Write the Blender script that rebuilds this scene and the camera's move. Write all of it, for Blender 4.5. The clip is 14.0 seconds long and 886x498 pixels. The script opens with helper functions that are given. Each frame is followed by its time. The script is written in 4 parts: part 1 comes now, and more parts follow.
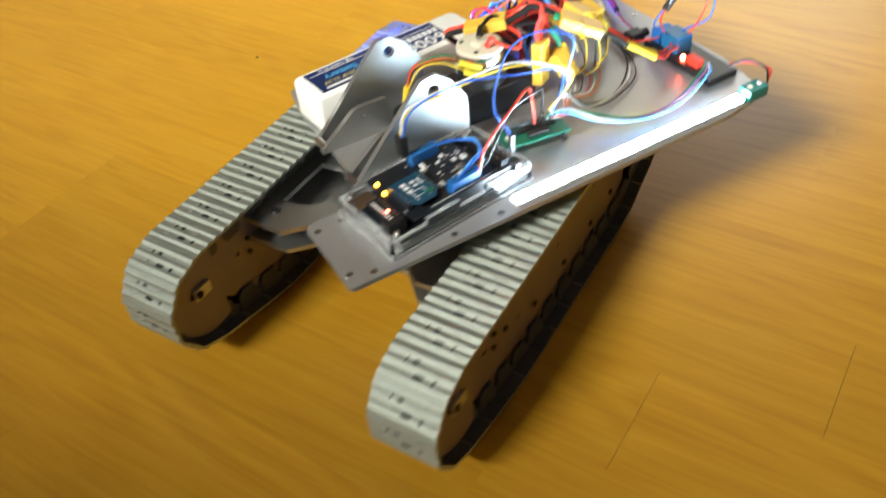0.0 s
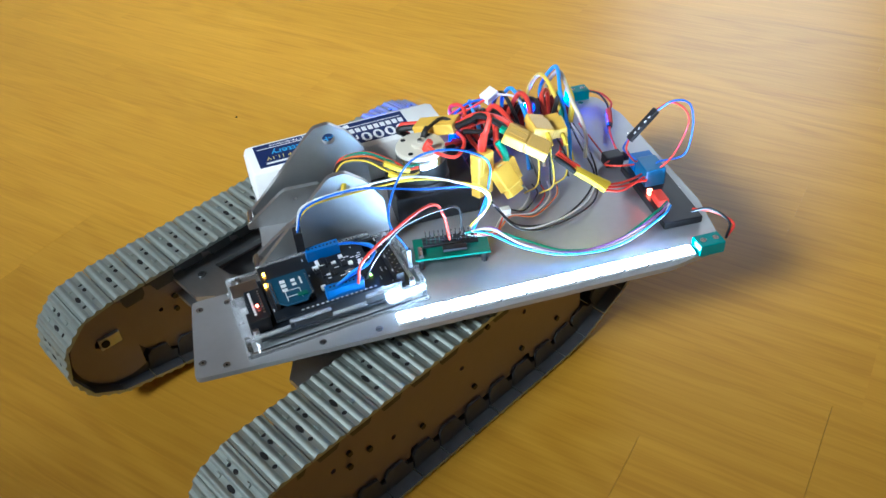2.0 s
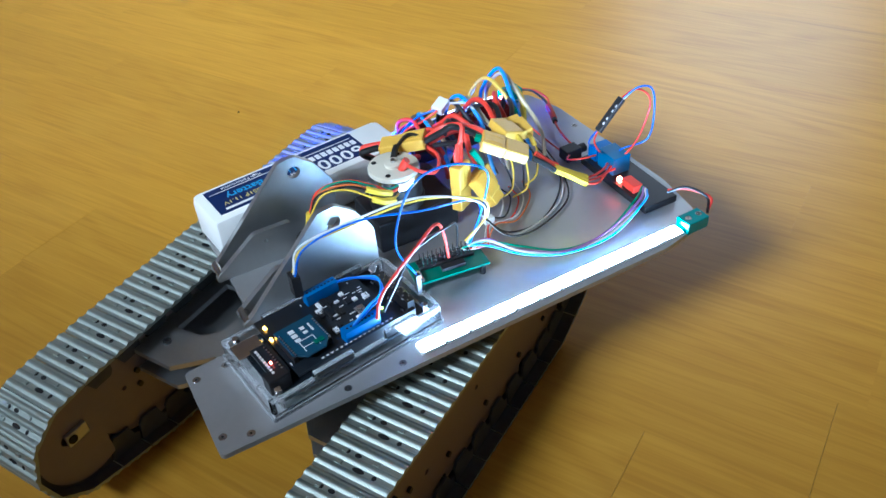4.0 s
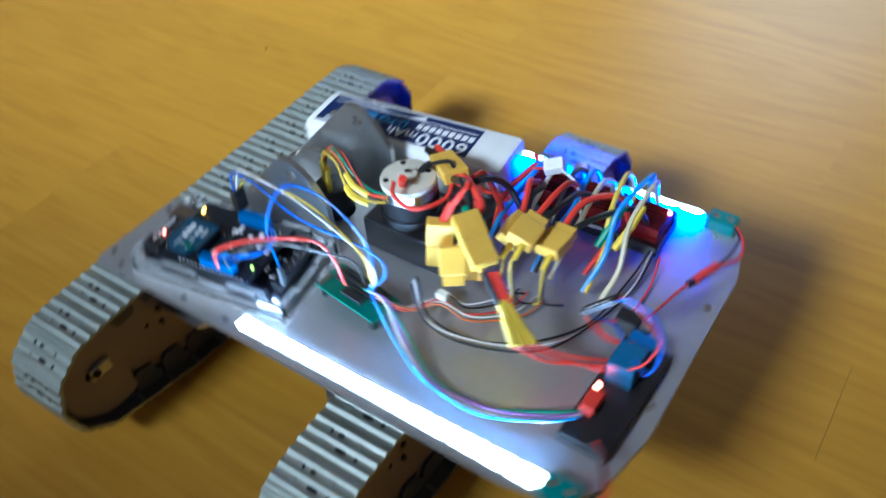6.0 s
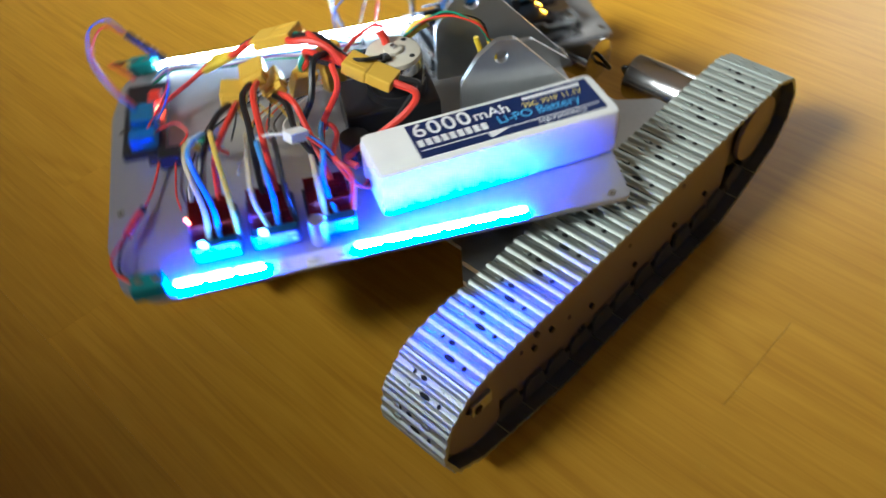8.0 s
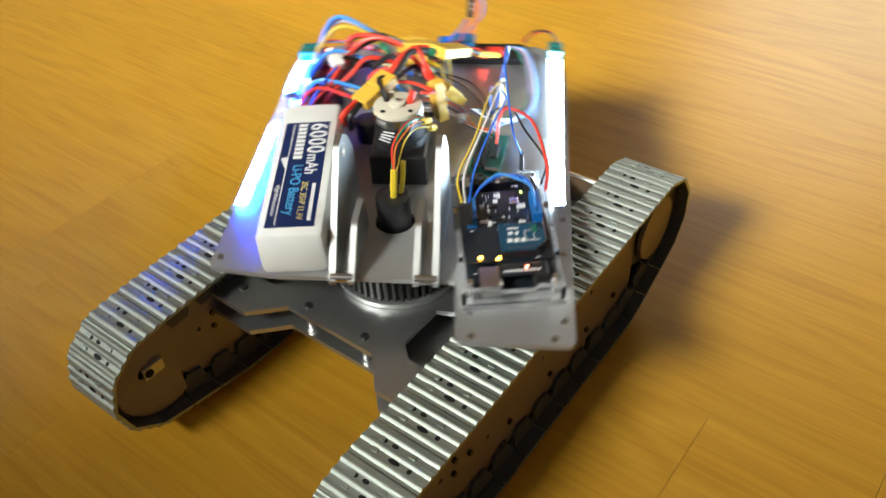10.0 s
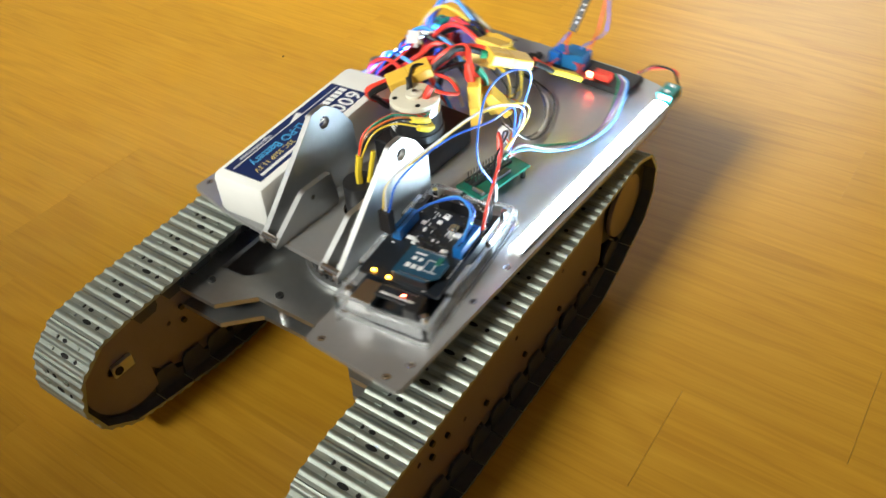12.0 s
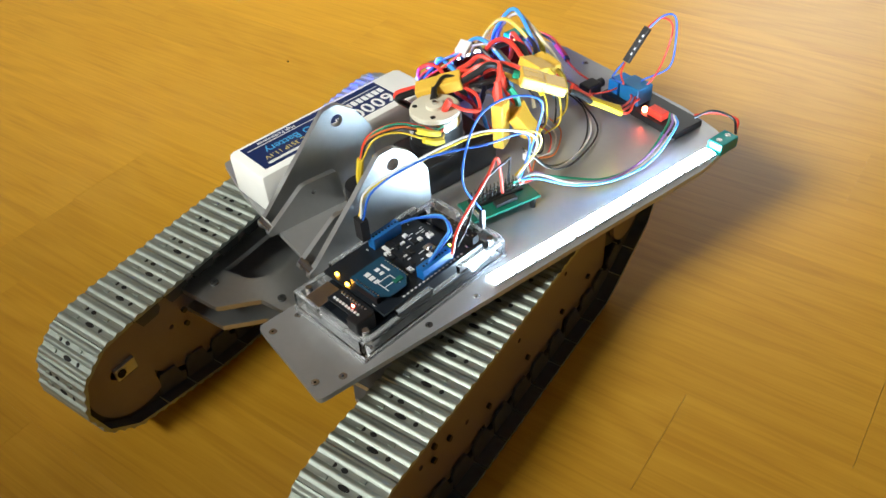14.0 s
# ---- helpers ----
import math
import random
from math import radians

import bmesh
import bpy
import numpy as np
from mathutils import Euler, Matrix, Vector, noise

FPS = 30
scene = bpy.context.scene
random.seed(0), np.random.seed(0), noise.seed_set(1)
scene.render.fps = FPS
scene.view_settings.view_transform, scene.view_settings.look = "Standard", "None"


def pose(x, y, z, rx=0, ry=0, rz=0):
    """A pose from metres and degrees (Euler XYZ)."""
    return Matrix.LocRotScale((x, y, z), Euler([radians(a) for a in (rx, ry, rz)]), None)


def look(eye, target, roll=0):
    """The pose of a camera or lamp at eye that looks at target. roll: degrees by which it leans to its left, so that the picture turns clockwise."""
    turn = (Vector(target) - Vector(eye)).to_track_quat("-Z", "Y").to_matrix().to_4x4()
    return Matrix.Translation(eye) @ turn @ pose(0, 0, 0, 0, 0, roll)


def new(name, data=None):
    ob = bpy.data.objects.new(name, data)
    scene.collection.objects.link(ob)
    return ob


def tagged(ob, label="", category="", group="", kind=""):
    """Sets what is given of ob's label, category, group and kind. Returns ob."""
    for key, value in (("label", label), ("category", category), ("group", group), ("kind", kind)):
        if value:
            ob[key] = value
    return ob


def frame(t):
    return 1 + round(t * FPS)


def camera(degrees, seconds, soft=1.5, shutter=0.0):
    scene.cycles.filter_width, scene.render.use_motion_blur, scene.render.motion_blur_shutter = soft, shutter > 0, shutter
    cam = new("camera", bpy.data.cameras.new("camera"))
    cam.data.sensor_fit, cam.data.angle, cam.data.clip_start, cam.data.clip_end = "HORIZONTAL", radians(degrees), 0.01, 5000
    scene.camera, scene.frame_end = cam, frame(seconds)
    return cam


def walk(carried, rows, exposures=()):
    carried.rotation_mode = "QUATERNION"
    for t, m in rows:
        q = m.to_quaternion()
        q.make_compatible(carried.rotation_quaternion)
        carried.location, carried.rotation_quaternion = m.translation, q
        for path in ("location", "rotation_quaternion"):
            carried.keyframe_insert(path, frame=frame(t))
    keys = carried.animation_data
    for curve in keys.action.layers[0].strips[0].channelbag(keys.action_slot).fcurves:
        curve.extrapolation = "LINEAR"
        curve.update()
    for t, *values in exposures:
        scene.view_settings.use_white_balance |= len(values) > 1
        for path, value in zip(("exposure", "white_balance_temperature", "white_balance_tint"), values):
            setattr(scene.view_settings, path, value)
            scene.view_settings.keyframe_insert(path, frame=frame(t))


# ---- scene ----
MM = 0.001
cam = camera(56.9, 14.0, soft=1.5, shutter=0.9)
CAMERA_ROWS = [
    (0, pose(0.3111, -0.3049, 0.4721, 46.91, 4.73, 31.98)),
    (0.5, pose(0.3182, -0.2925, 0.4746, 49.00, 4.45, 31.58)),
    (1, pose(0.3087, -0.3039, 0.4790, 50.79, 3.67, 30.46)),
    (1.5, pose(0.3105, -0.3061, 0.4783, 50.94, 3.57, 30.77)),
    (2, pose(0.3064, -0.3046, 0.4787, 50.53, 3.50, 30.64)),
    (2.5, pose(0.3025, -0.3037, 0.4762, 50.46, 3.32, 30.44)),
    (3, pose(0.3062, -0.3053, 0.4756, 50.53, 3.61, 30.69)),
    (3.2, pose(0.3029, -0.3049, 0.4764, 50.42, 3.45, 30.63)),
    (5.5, pose(0.3060, -0.3045, 0.4747, 49.84, 3.06, 31.84)),
    (6, pose(0.3088, -0.2947, 0.4838, 45.98, 3.55, 33.57)),
    (6.5, pose(0.3129, -0.3284, 0.4452, 43.47, 4.45, 34.29)),
    (7, pose(0.3116, -0.3333, 0.4541, 43.19, 4.24, 35.64)),
    (7.5, pose(0.3072, -0.3410, 0.4556, 42.66, 3.80, 40.54)),
    (8, pose(0.2926, -0.3409, 0.4567, 43.17, 2.64, 42.87)),
    (8.5, pose(0.2812, -0.3377, 0.4634, 44.92, 1.49, 44.19)),
    (9, pose(0.2901, -0.3187, 0.4764, 47.55, 2.66, 38.36)),
    (11.3, pose(0.2957, -0.3100, 0.4708, 48.59, 2.80, 35.41)),
    (11.5, pose(0.2930, -0.3143, 0.4695, 48.58, 2.88, 34.68)),
    (12, pose(0.2956, -0.3119, 0.4705, 47.54, 3.00, 33.90)),
    (12.5, pose(0.2977, -0.3075, 0.4697, 47.59, 3.92, 34.24)),
    (13, pose(0.2970, -0.3097, 0.4705, 47.64, 3.65, 34.40)),
    (13.5, pose(0.2984, -0.3076, 0.4685, 47.50, 3.61, 34.27)),
    (14, pose(0.2989, -0.3112, 0.4679, 48.02, 3.39, 34.23)),
]
# seconds, x, y and heading of the chassis on the floor
CHASSIS = [
    (0, 0.0034, 0.0899, 1.16),
    (0.5, 0.0017, 0.0760, -5.17),
    (1, -0.0062, 0.0543, -12.01),
    (1.5, -0.0099, 0.0443, -15.04),
    (2, -0.0117, 0.0454, -15.18),
    (2.5, -0.0095, 0.0323, -10.83),
    (3, -0.0043, 0.0175, -5.78),
    (3.2, -0.0043, 0.0123, -3.89),
    (3.6, -0.0019, 0.0055, -1.75),
    (4.1, 0.0, 0.0, 0.0),
    (14.0, 0.0, 0.0, 0.0),
]
# seconds and turn of the platform on the chassis
TURRET = [
    (0, -28.81),
    (3.2, -28.81),
    (4.7, -29.31),
    (5, -35.81),
    (5.3, -52.57),
    (5.5, -63.07),
    (6, -90.23),
    (6.5, -123.21),
    (7, -152.91),
    (7.5, -182.55),
    (8, -212.52),
    (8.5, -241.99),
    (9, -271.35),
    (9.5, -300.35),
    (10, -328.35),
    (10.4, -347.20),
    (10.7, -350.70),
    (11.3, -351.20),
    (11.5, -351.76),
    (12, -363.35),
    (12.5, -378.81),
    (13, -378.74),
    (13.5, -378.76),
    (14, -378.62),
]

EXPOSURES = [
    (0.0, 0.58, 6850, 3), (0.5, 0.5, 6500, 3), (1.0, 0.43, 5950, 3), (2.0, 0.38, 5250, 3), (3.2, 0.34, 4980, 3), (5.5, 0.18, 4650, 3),
    (6.0, 0.22, 4800, 3), (7.0, 0.28, 5100, 3), (8.0, 0.44, 5900, 3), (9.0, 0.53, 6200, 3), (11.0, 0.52, 6700, 3), (14.0, 0.47, 6450, 3),
]
walk(cam, CAMERA_ROWS, EXPOSURES)

# ---- light: daylight from two windows of the room ----
world = bpy.data.worlds.new("world")
scene.world = world
world.use_nodes = True
sky = world.node_tree.nodes.new("ShaderNodeTexSky")
sky.sky_type, sky.sun_disc = "NISHITA", False
sky.sun_elevation, sky.sun_rotation = radians(35), radians(60)
back = world.node_tree.nodes["Background"]
back.inputs["Strength"].default_value = 0.12
world.node_tree.links.new(sky.outputs["Color"], back.inputs["Color"])


def window_light(name, m, width, height, power, colour, spread):
    lamp = bpy.data.lights.new(name, "AREA")
    lamp.shape, lamp.size, lamp.size_y, lamp.energy, lamp.color = "RECTANGLE", width, height, power, colour
    lamp.spread = radians(spread)
    ob = new(name, lamp)
    ob.matrix_world = m
    return ob


window_light("window_light_north", look((-0.45, 3.54, 1.55), (-0.3, 0.0, 0.9)), 1.15, 1.15, 4.6, (1.0, 0.97, 0.92), 90)
window_light("window_light_south", look((-0.6, -2.54, 2.05), (-0.4, 0.8, 0.0)), 0.85, 0.85, 20.0, (1.0, 0.97, 0.92), 52)

# ---- materials ----
def material(name, colour, rough=0.5, metal=0.0, grain=0.0, scale=80.0, bump=0.0, spread=0.0, emit=None, power=0.0,
             transmission=0.0, coat=0.0, stretch=(1, 1, 1)):
    m = bpy.data.materials.new(name)
    m.use_nodes = True
    nt = m.node_tree
    b = nt.nodes["Principled BSDF"]
    b.inputs["Base Color"].default_value = (*colour, 1)
    b.inputs["Roughness"].default_value = rough
    b.inputs["Metallic"].default_value = metal
    b.inputs["Transmission Weight"].default_value = transmission
    b.inputs["Coat Weight"].default_value = coat
    if emit:
        b.inputs["Emission Color"].default_value = (*emit, 1)
        b.inputs["Emission Strength"].default_value = power
    if grain or bump or spread:
        co = nt.nodes.new("ShaderNodeTexCoord")
        mp = nt.nodes.new("ShaderNodeMapping")
        mp.inputs["Scale"].default_value = stretch
        nt.links.new(co.outputs["Object"], mp.inputs["Vector"])
        fine = nt.nodes.new("ShaderNodeTexNoise")
        fine.inputs["Scale"].default_value = scale
        fine.inputs["Detail"].default_value = 5
        nt.links.new(mp.outputs["Vector"], fine.inputs["Vector"])
        wide = nt.nodes.new("ShaderNodeTexNoise")
        wide.inputs["Scale"].default_value = scale * 0.13
        nt.links.new(mp.outputs["Vector"], wide.inputs["Vector"])
        mix = nt.nodes.new("ShaderNodeMath")
        mix.operation = "ADD"
        nt.links.new(fine.outputs["Fac"], mix.inputs[0])
        nt.links.new(wide.outputs["Fac"], mix.inputs[1])
        if grain:
            ramp = nt.nodes.new("ShaderNodeMapRange")
            ramp.inputs["From Min"].default_value, ramp.inputs["From Max"].default_value = 0.6, 1.4
            ramp.inputs["To Min"].default_value, ramp.inputs["To Max"].default_value = 1 - grain, 1 + grain
            nt.links.new(mix.outputs[0], ramp.inputs["Value"])
            tint = nt.nodes.new("ShaderNodeVectorMath")
            tint.operation = "SCALE"
            tint.inputs[0].default_value = colour
            nt.links.new(ramp.outputs[0], tint.inputs["Scale"])
            nt.links.new(tint.outputs["Vector"], b.inputs["Base Color"])
        if spread:
            rr = nt.nodes.new("ShaderNodeMapRange")
            rr.inputs["From Min"].default_value, rr.inputs["From Max"].default_value = 0.6, 1.4
            rr.inputs["To Min"].default_value, rr.inputs["To Max"].default_value = max(0.03, rough - spread), min(1, rough + spread)
            nt.links.new(mix.outputs[0], rr.inputs["Value"])
            nt.links.new(rr.outputs[0], b.inputs["Roughness"])
        if bump:
            bp = nt.nodes.new("ShaderNodeBump")
            bp.inputs["Strength"].default_value, bp.inputs["Distance"].default_value = bump, 0.001
            nt.links.new(fine.outputs["Fac"], bp.inputs["Height"])
            nt.links.new(bp.outputs["Normal"], b.inputs["Normal"])
    return m


def wood_material():
    """Glossy beech-coloured laminate: grain along x, tone by plank."""
    m = bpy.data.materials.new("laminate")
    m.use_nodes = True
    nt = m.node_tree
    b = nt.nodes["Principled BSDF"]
    co = nt.nodes.new("ShaderNodeNewGeometry")
    info = nt.nodes.new("ShaderNodeObjectInfo")
    shift = nt.nodes.new("ShaderNodeVectorMath")
    shift.operation = "MULTIPLY_ADD"
    shift.inputs[1].default_value = (1, 1, 1)
    jump = nt.nodes.new("ShaderNodeCombineXYZ")
    far = nt.nodes.new("ShaderNodeMath")
    far.operation = "MULTIPLY"
    far.inputs[1].default_value = 37.0
    nt.links.new(info.outputs["Random"], far.inputs[0])
    nt.links.new(far.outputs[0], jump.inputs["X"])
    nt.links.new(far.outputs[0], jump.inputs["Z"])
    nt.links.new(co.outputs["Position"], shift.inputs[0])
    nt.links.new(jump.outputs[0], shift.inputs[2])
    mp = nt.nodes.new("ShaderNodeMapping")
    mp.inputs["Scale"].default_value = (5.0, 120.0, 1.0)
    nt.links.new(shift.outputs["Vector"], mp.inputs["Vector"])
    grain = nt.nodes.new("ShaderNodeTexNoise")
    grain.inputs["Scale"].default_value, grain.inputs["Detail"].default_value, grain.inputs["Distortion"].default_value = 2.0, 8, 0.9
    nt.links.new(mp.outputs["Vector"], grain.inputs["Vector"])
    mp2 = nt.nodes.new("ShaderNodeMapping")
    mp2.inputs["Scale"].default_value = (2.0, 9.0, 1.0)
    nt.links.new(shift.outputs["Vector"], mp2.inputs["Vector"])
    hills = nt.nodes.new("ShaderNodeTexNoise")
    hills.inputs["Scale"].default_value, hills.inputs["Detail"].default_value = 1.0, 1.2
    nt.links.new(mp2.outputs["Vector"], hills.inputs["Vector"])
    steps = nt.nodes.new("ShaderNodeMath")
    steps.operation = "MULTIPLY"
    steps.inputs[1].default_value = 70.0
    nt.links.new(hills.outputs["Fac"], steps.inputs[0])
    rings = nt.nodes.new("ShaderNodeMath")
    rings.operation = "SINE"
    nt.links.new(steps.outputs[0], rings.inputs[0])
    where = nt.nodes.new("ShaderNodeTexNoise")
    where.inputs["Scale"].default_value, where.inputs["Detail"].default_value = 0.8, 1.0
    nt.links.new(mp2.outputs["Vector"], where.inputs["Vector"])
    patch = nt.nodes.new("ShaderNodeMapRange")
    patch.inputs["From Min"].default_value, patch.inputs["From Max"].default_value = 0.4, 0.65
    patch.inputs["To Min"].default_value, patch.inputs["To Max"].default_value = 0.02, 0.10
    nt.links.new(where.outputs["Color"], patch.inputs["Value"])
    mix = nt.nodes.new("ShaderNodeMath")
    mix.operation = "MULTIPLY_ADD"
    nt.links.new(rings.outputs[0], mix.inputs[0])
    nt.links.new(patch.outputs[0], mix.inputs[1])
    soft_grain = nt.nodes.new("ShaderNodeMath")
    soft_grain.operation = "MULTIPLY_ADD"
    soft_grain.inputs[1].default_value, soft_grain.inputs[2].default_value = 0.7, 0.15
    nt.links.new(grain.outputs["Fac"], soft_grain.inputs[0])
    nt.links.new(soft_grain.outputs[0], mix.inputs[2])
    ramp = nt.nodes.new("ShaderNodeValToRGB")
    e = ramp.color_ramp.elements
    e[0].position, e[0].color = 0.30, (0.56, 0.272, 0.020, 1)
    e[1].position, e[1].color = 0.70, (0.71, 0.382, 0.036, 1)
    mid = e.new(0.48)
    mid.color = (0.64, 0.330, 0.026, 1)
    nt.links.new(mix.outputs[0], ramp.inputs["Fac"])
    tone = nt.nodes.new("ShaderNodeMapRange")
    tone.inputs["To Min"].default_value, tone.inputs["To Max"].default_value = 0.94, 1.05
    nt.links.new(info.outputs["Random"], tone.inputs["Value"])
    tint = nt.nodes.new("ShaderNodeVectorMath")
    tint.operation = "SCALE"
    nt.links.new(ramp.outputs["Color"], tint.inputs[0])
    nt.links.new(tone.outputs[0], tint.inputs["Scale"])
    nt.links.new(tint.outputs["Vector"], b.inputs["Base Color"])
    b.inputs["Roughness"].default_value = 0.36
    b.inputs["Specular IOR Level"].default_value = 0.5
    bp = nt.nodes.new("ShaderNodeBump")
    bp.inputs["Strength"].default_value, bp.inputs["Distance"].default_value = 0.12, 0.0006
    nt.links.new(grain.outputs["Fac"], bp.inputs["Height"])
    nt.links.new(bp.outputs["Normal"], b.inputs["Normal"])
    return m


LAMINATE = wood_material()
WALL = material("wall_paint", (0.55, 0.54, 0.51), 0.8, grain=0.05, scale=30, bump=0.1)
WALL_PALE = material("pale_wall_paint", (0.42, 0.41, 0.39), 0.8, grain=0.05, scale=30, bump=0.1)
SEAM = material("plank_joint", (0.52, 0.28, 0.02), 0.7)
CEIL = material("ceiling_paint", (0.8, 0.79, 0.77), 0.85, grain=0.03, scale=20)
TRIM = material("white_trim", (0.75, 0.74, 0.71), 0.45, grain=0.03)
ALU = material("brushed_aluminium", (0.58, 0.595, 0.60), 0.42, 1.0, grain=0.05, scale=260, bump=0.04, spread=0.03)
ALU_DARK = material("anodised_plate", (0.43, 0.435, 0.44), 0.33, 1.0, grain=0.04, scale=220, bump=0.03, spread=0.02)
TREAD = material("tread_aluminium", (0.46, 0.51, 0.47), 0.52, 0.9, grain=0.12, scale=180, bump=0.08, spread=0.06)
PLATE = material("satin_anodised_plate", (0.44, 0.445, 0.45), 0.4, 0.6, grain=0.05, scale=220, bump=0.03, spread=0.04)
SIDE = material("bead_blasted_side_plate", (0.30, 0.255, 0.255), 0.46, 0.45, grain=0.06, scale=160, bump=0.05, spread=0.05)
# Dark flange colour; on the inner faces it puts the belt's shade into colour.
TREAD_IN = material("dark_shaded_tread_inside", (0.085, 0.09, 0.10), 0.55, grain=0.2, scale=150)
STEEL = material("polished_steel", (0.7, 0.7, 0.7), 0.2, 1.0, grain=0.04, scale=200)
BLACK = material("black_plastic", (0.015, 0.015, 0.017), 0.38, grain=0.15, scale=120)
HOLE = material("black_void", (0.006, 0.006, 0.006), 0.8)
PULLEY = material("black_anodised", (0.06, 0.06, 0.06), 0.4, 0.6, grain=0.2, scale=150)
WHITE = material("white_shrink_wrap", (0.86, 0.87, 0.85), 0.42, grain=0.05, scale=60, bump=0.25, spread=0.1)
NAVY = material("navy_label", (0.006, 0.021, 0.10), 0.42, grain=0.08, scale=60)
INK = material("white_ink", (0.82, 0.83, 0.84), 0.4)
INK_BLUE = material("light_blue_ink", (0.08, 0.38, 0.72), 0.4)
INK_YELLOW = material("yellow_ink", (0.75, 0.6, 0.18), 0.4)
IVORY = material("ivory_plastic", (0.62, 0.58, 0.47), 0.45, grain=0.06, scale=90)
PCB_BLACK = material("black_circuit_board", (0.012, 0.016, 0.022), 0.3, grain=0.2, scale=200)
PCB_BLUE = material("blue_circuit_board", (0.010, 0.062, 0.115), 0.32, grain=0.15, scale=200)
PCB_GREEN = material("green_circuit_board", (0.008, 0.13, 0.085), 0.35, grain=0.15, scale=150)
HEADER_BLUE = material("blue_header", (0.01, 0.13, 0.42), 0.4, grain=0.08)
TEAL = material("teal_terminal", (0.008, 0.22, 0.22), 0.4, grain=0.1)
YELLOW = material("yellow_connector", (0.74, 0.46, 0.06), 0.4, grain=0.06, scale=90)
SLEEVE_YELLOW = material("yellow_sleeve", (0.78, 0.58, 0.04), 0.45, grain=0.06)
RED = material("red_silicone", (0.72, 0.05, 0.028), 0.42, grain=0.1, scale=100)
BLACK_WIRE = material("black_silicone", (0.012, 0.012, 0.012), 0.4, grain=0.1)
BLUE_WIRE = material("blue_insulation", (0.02, 0.13, 0.62), 0.4, grain=0.05)
SKY_WIRE = material("light_blue_insulation", (0.06, 0.30, 0.75), 0.4, grain=0.05)
YELLOW_WIRE = material("yellow_insulation", (0.72, 0.52, 0.05), 0.4, grain=0.05)
CREAM_WIRE = material("cream_insulation", (0.62, 0.55, 0.34), 0.4, grain=0.05)
WHITE_WIRE = material("white_insulation", (0.75, 0.74, 0.72), 0.4, grain=0.03)
GREEN_WIRE = material("green_insulation", (0.015, 0.24, 0.13), 0.4, grain=0.05)
VIOLET_WIRE = material("violet_insulation", (0.30, 0.14, 0.42), 0.4, grain=0.05)
BROWN_WIRE = material("orange_insulation", (0.62, 0.16, 0.03), 0.4, grain=0.05)
HEATSINK = material("red_heatsink", (0.20, 0.009, 0.010), 0.35, 0.7, grain=0.1)
RELAY_BLUE = material("blue_relay", (0.015, 0.13, 0.30), 0.35, grain=0.06)
ACRYLIC = material("clear_acrylic", (0.97, 0.98, 0.99), 0.03, transmission=1.0)
ACRYLIC.node_tree.nodes["Principled BSDF"].inputs["IOR"].default_value = 1.49
# Slightly milky, so the glint of the case's edges is in the colour.
ACRYLIC_GLINT = material("acrylic_edge_glint", (0.93, 0.95, 0.97), 0.15, transmission=0.93, bump=0.15, scale=300)
ACRYLIC_GLINT.node_tree.nodes["Principled BSDF"].inputs["IOR"].default_value = 1.49
LED_WHITE = material("lit_white_led", (1, 1, 1), 0.4, emit=(0.62, 0.80, 1.0), power=170.0)
LED_WHITE_SIDE = material("lit_white_led_side", (1, 1, 1), 0.4, emit=(0.62, 0.80, 1.0), power=22.0)
LED_BLUE = material("lit_blue_led", (0.6, 0.8, 1), 0.4, emit=(0.002, 0.05, 1.0), power=1700.0)
# Near-white chip tops: the blue strip's overexposed core put into their colour.
LED_BLUE_CORE = material("blue_led_clipped_core", (0.8, 0.9, 1), 0.4, emit=(0.55, 0.85, 1.0), power=18.0)
LED_BLUE_SMALL = material("lit_blue_indicator", (0.6, 0.8, 1), 0.4, emit=(0.06, 0.3, 1.0), power=45.0)
LED_RED = material("lit_red_indicator", (1, 0.2, 0.1), 0.4, emit=(1.0, 0.10, 0.05), power=40.0)
LED_ORANGE = material("lit_orange_indicator", (1, 0.5, 0.1), 0.4, emit=(1.0, 0.42, 0.03), power=22.0)
LED_GREEN = material("lit_green_indicator", (0.6, 1, 0.2), 0.4, emit=(0.5, 1.0, 0.1), power=8.0)
STRIP = material("strip_tape", (0.75, 0.76, 0.78), 0.4, grain=0.04)

# ---- mesh helpers: all lengths in millimetres ----


def mesh_of(name, bm, mats, smooth=False):
    me = bpy.data.meshes.new(name)
    bmesh.ops.recalc_face_normals(bm, faces=bm.faces[:])
    bm.to_mesh(me)
    bm.free()
    for mt in mats if isinstance(mats, (list, tuple)) else [mats]:
        me.materials.append(mt)
    me.transform(Matrix.Scale(MM, 4))
    if smooth:
        me.polygons.foreach_set("use_smooth", [True] * len(me.polygons))
        me.set_sharp_from_angle(angle=radians(35))
    return me


def part(name, bm, mats, parent, label="", m=None, smooth=False):
    """Links a bmesh as one mesh object under a thing or a part; m places it (millimetres)."""
    ob = new(name, mesh_of(name, bm, mats, smooth))
    ob.parent = parent
    if m is not None:
        m = m.copy()
        m.translation *= MM
        ob.matrix_basis = m
    if label:
        tagged(ob, label)
    return ob


def put(x, y, z, rz=0, rx=0, ry=0):
    return pose(x, y, z, rx, ry, rz)


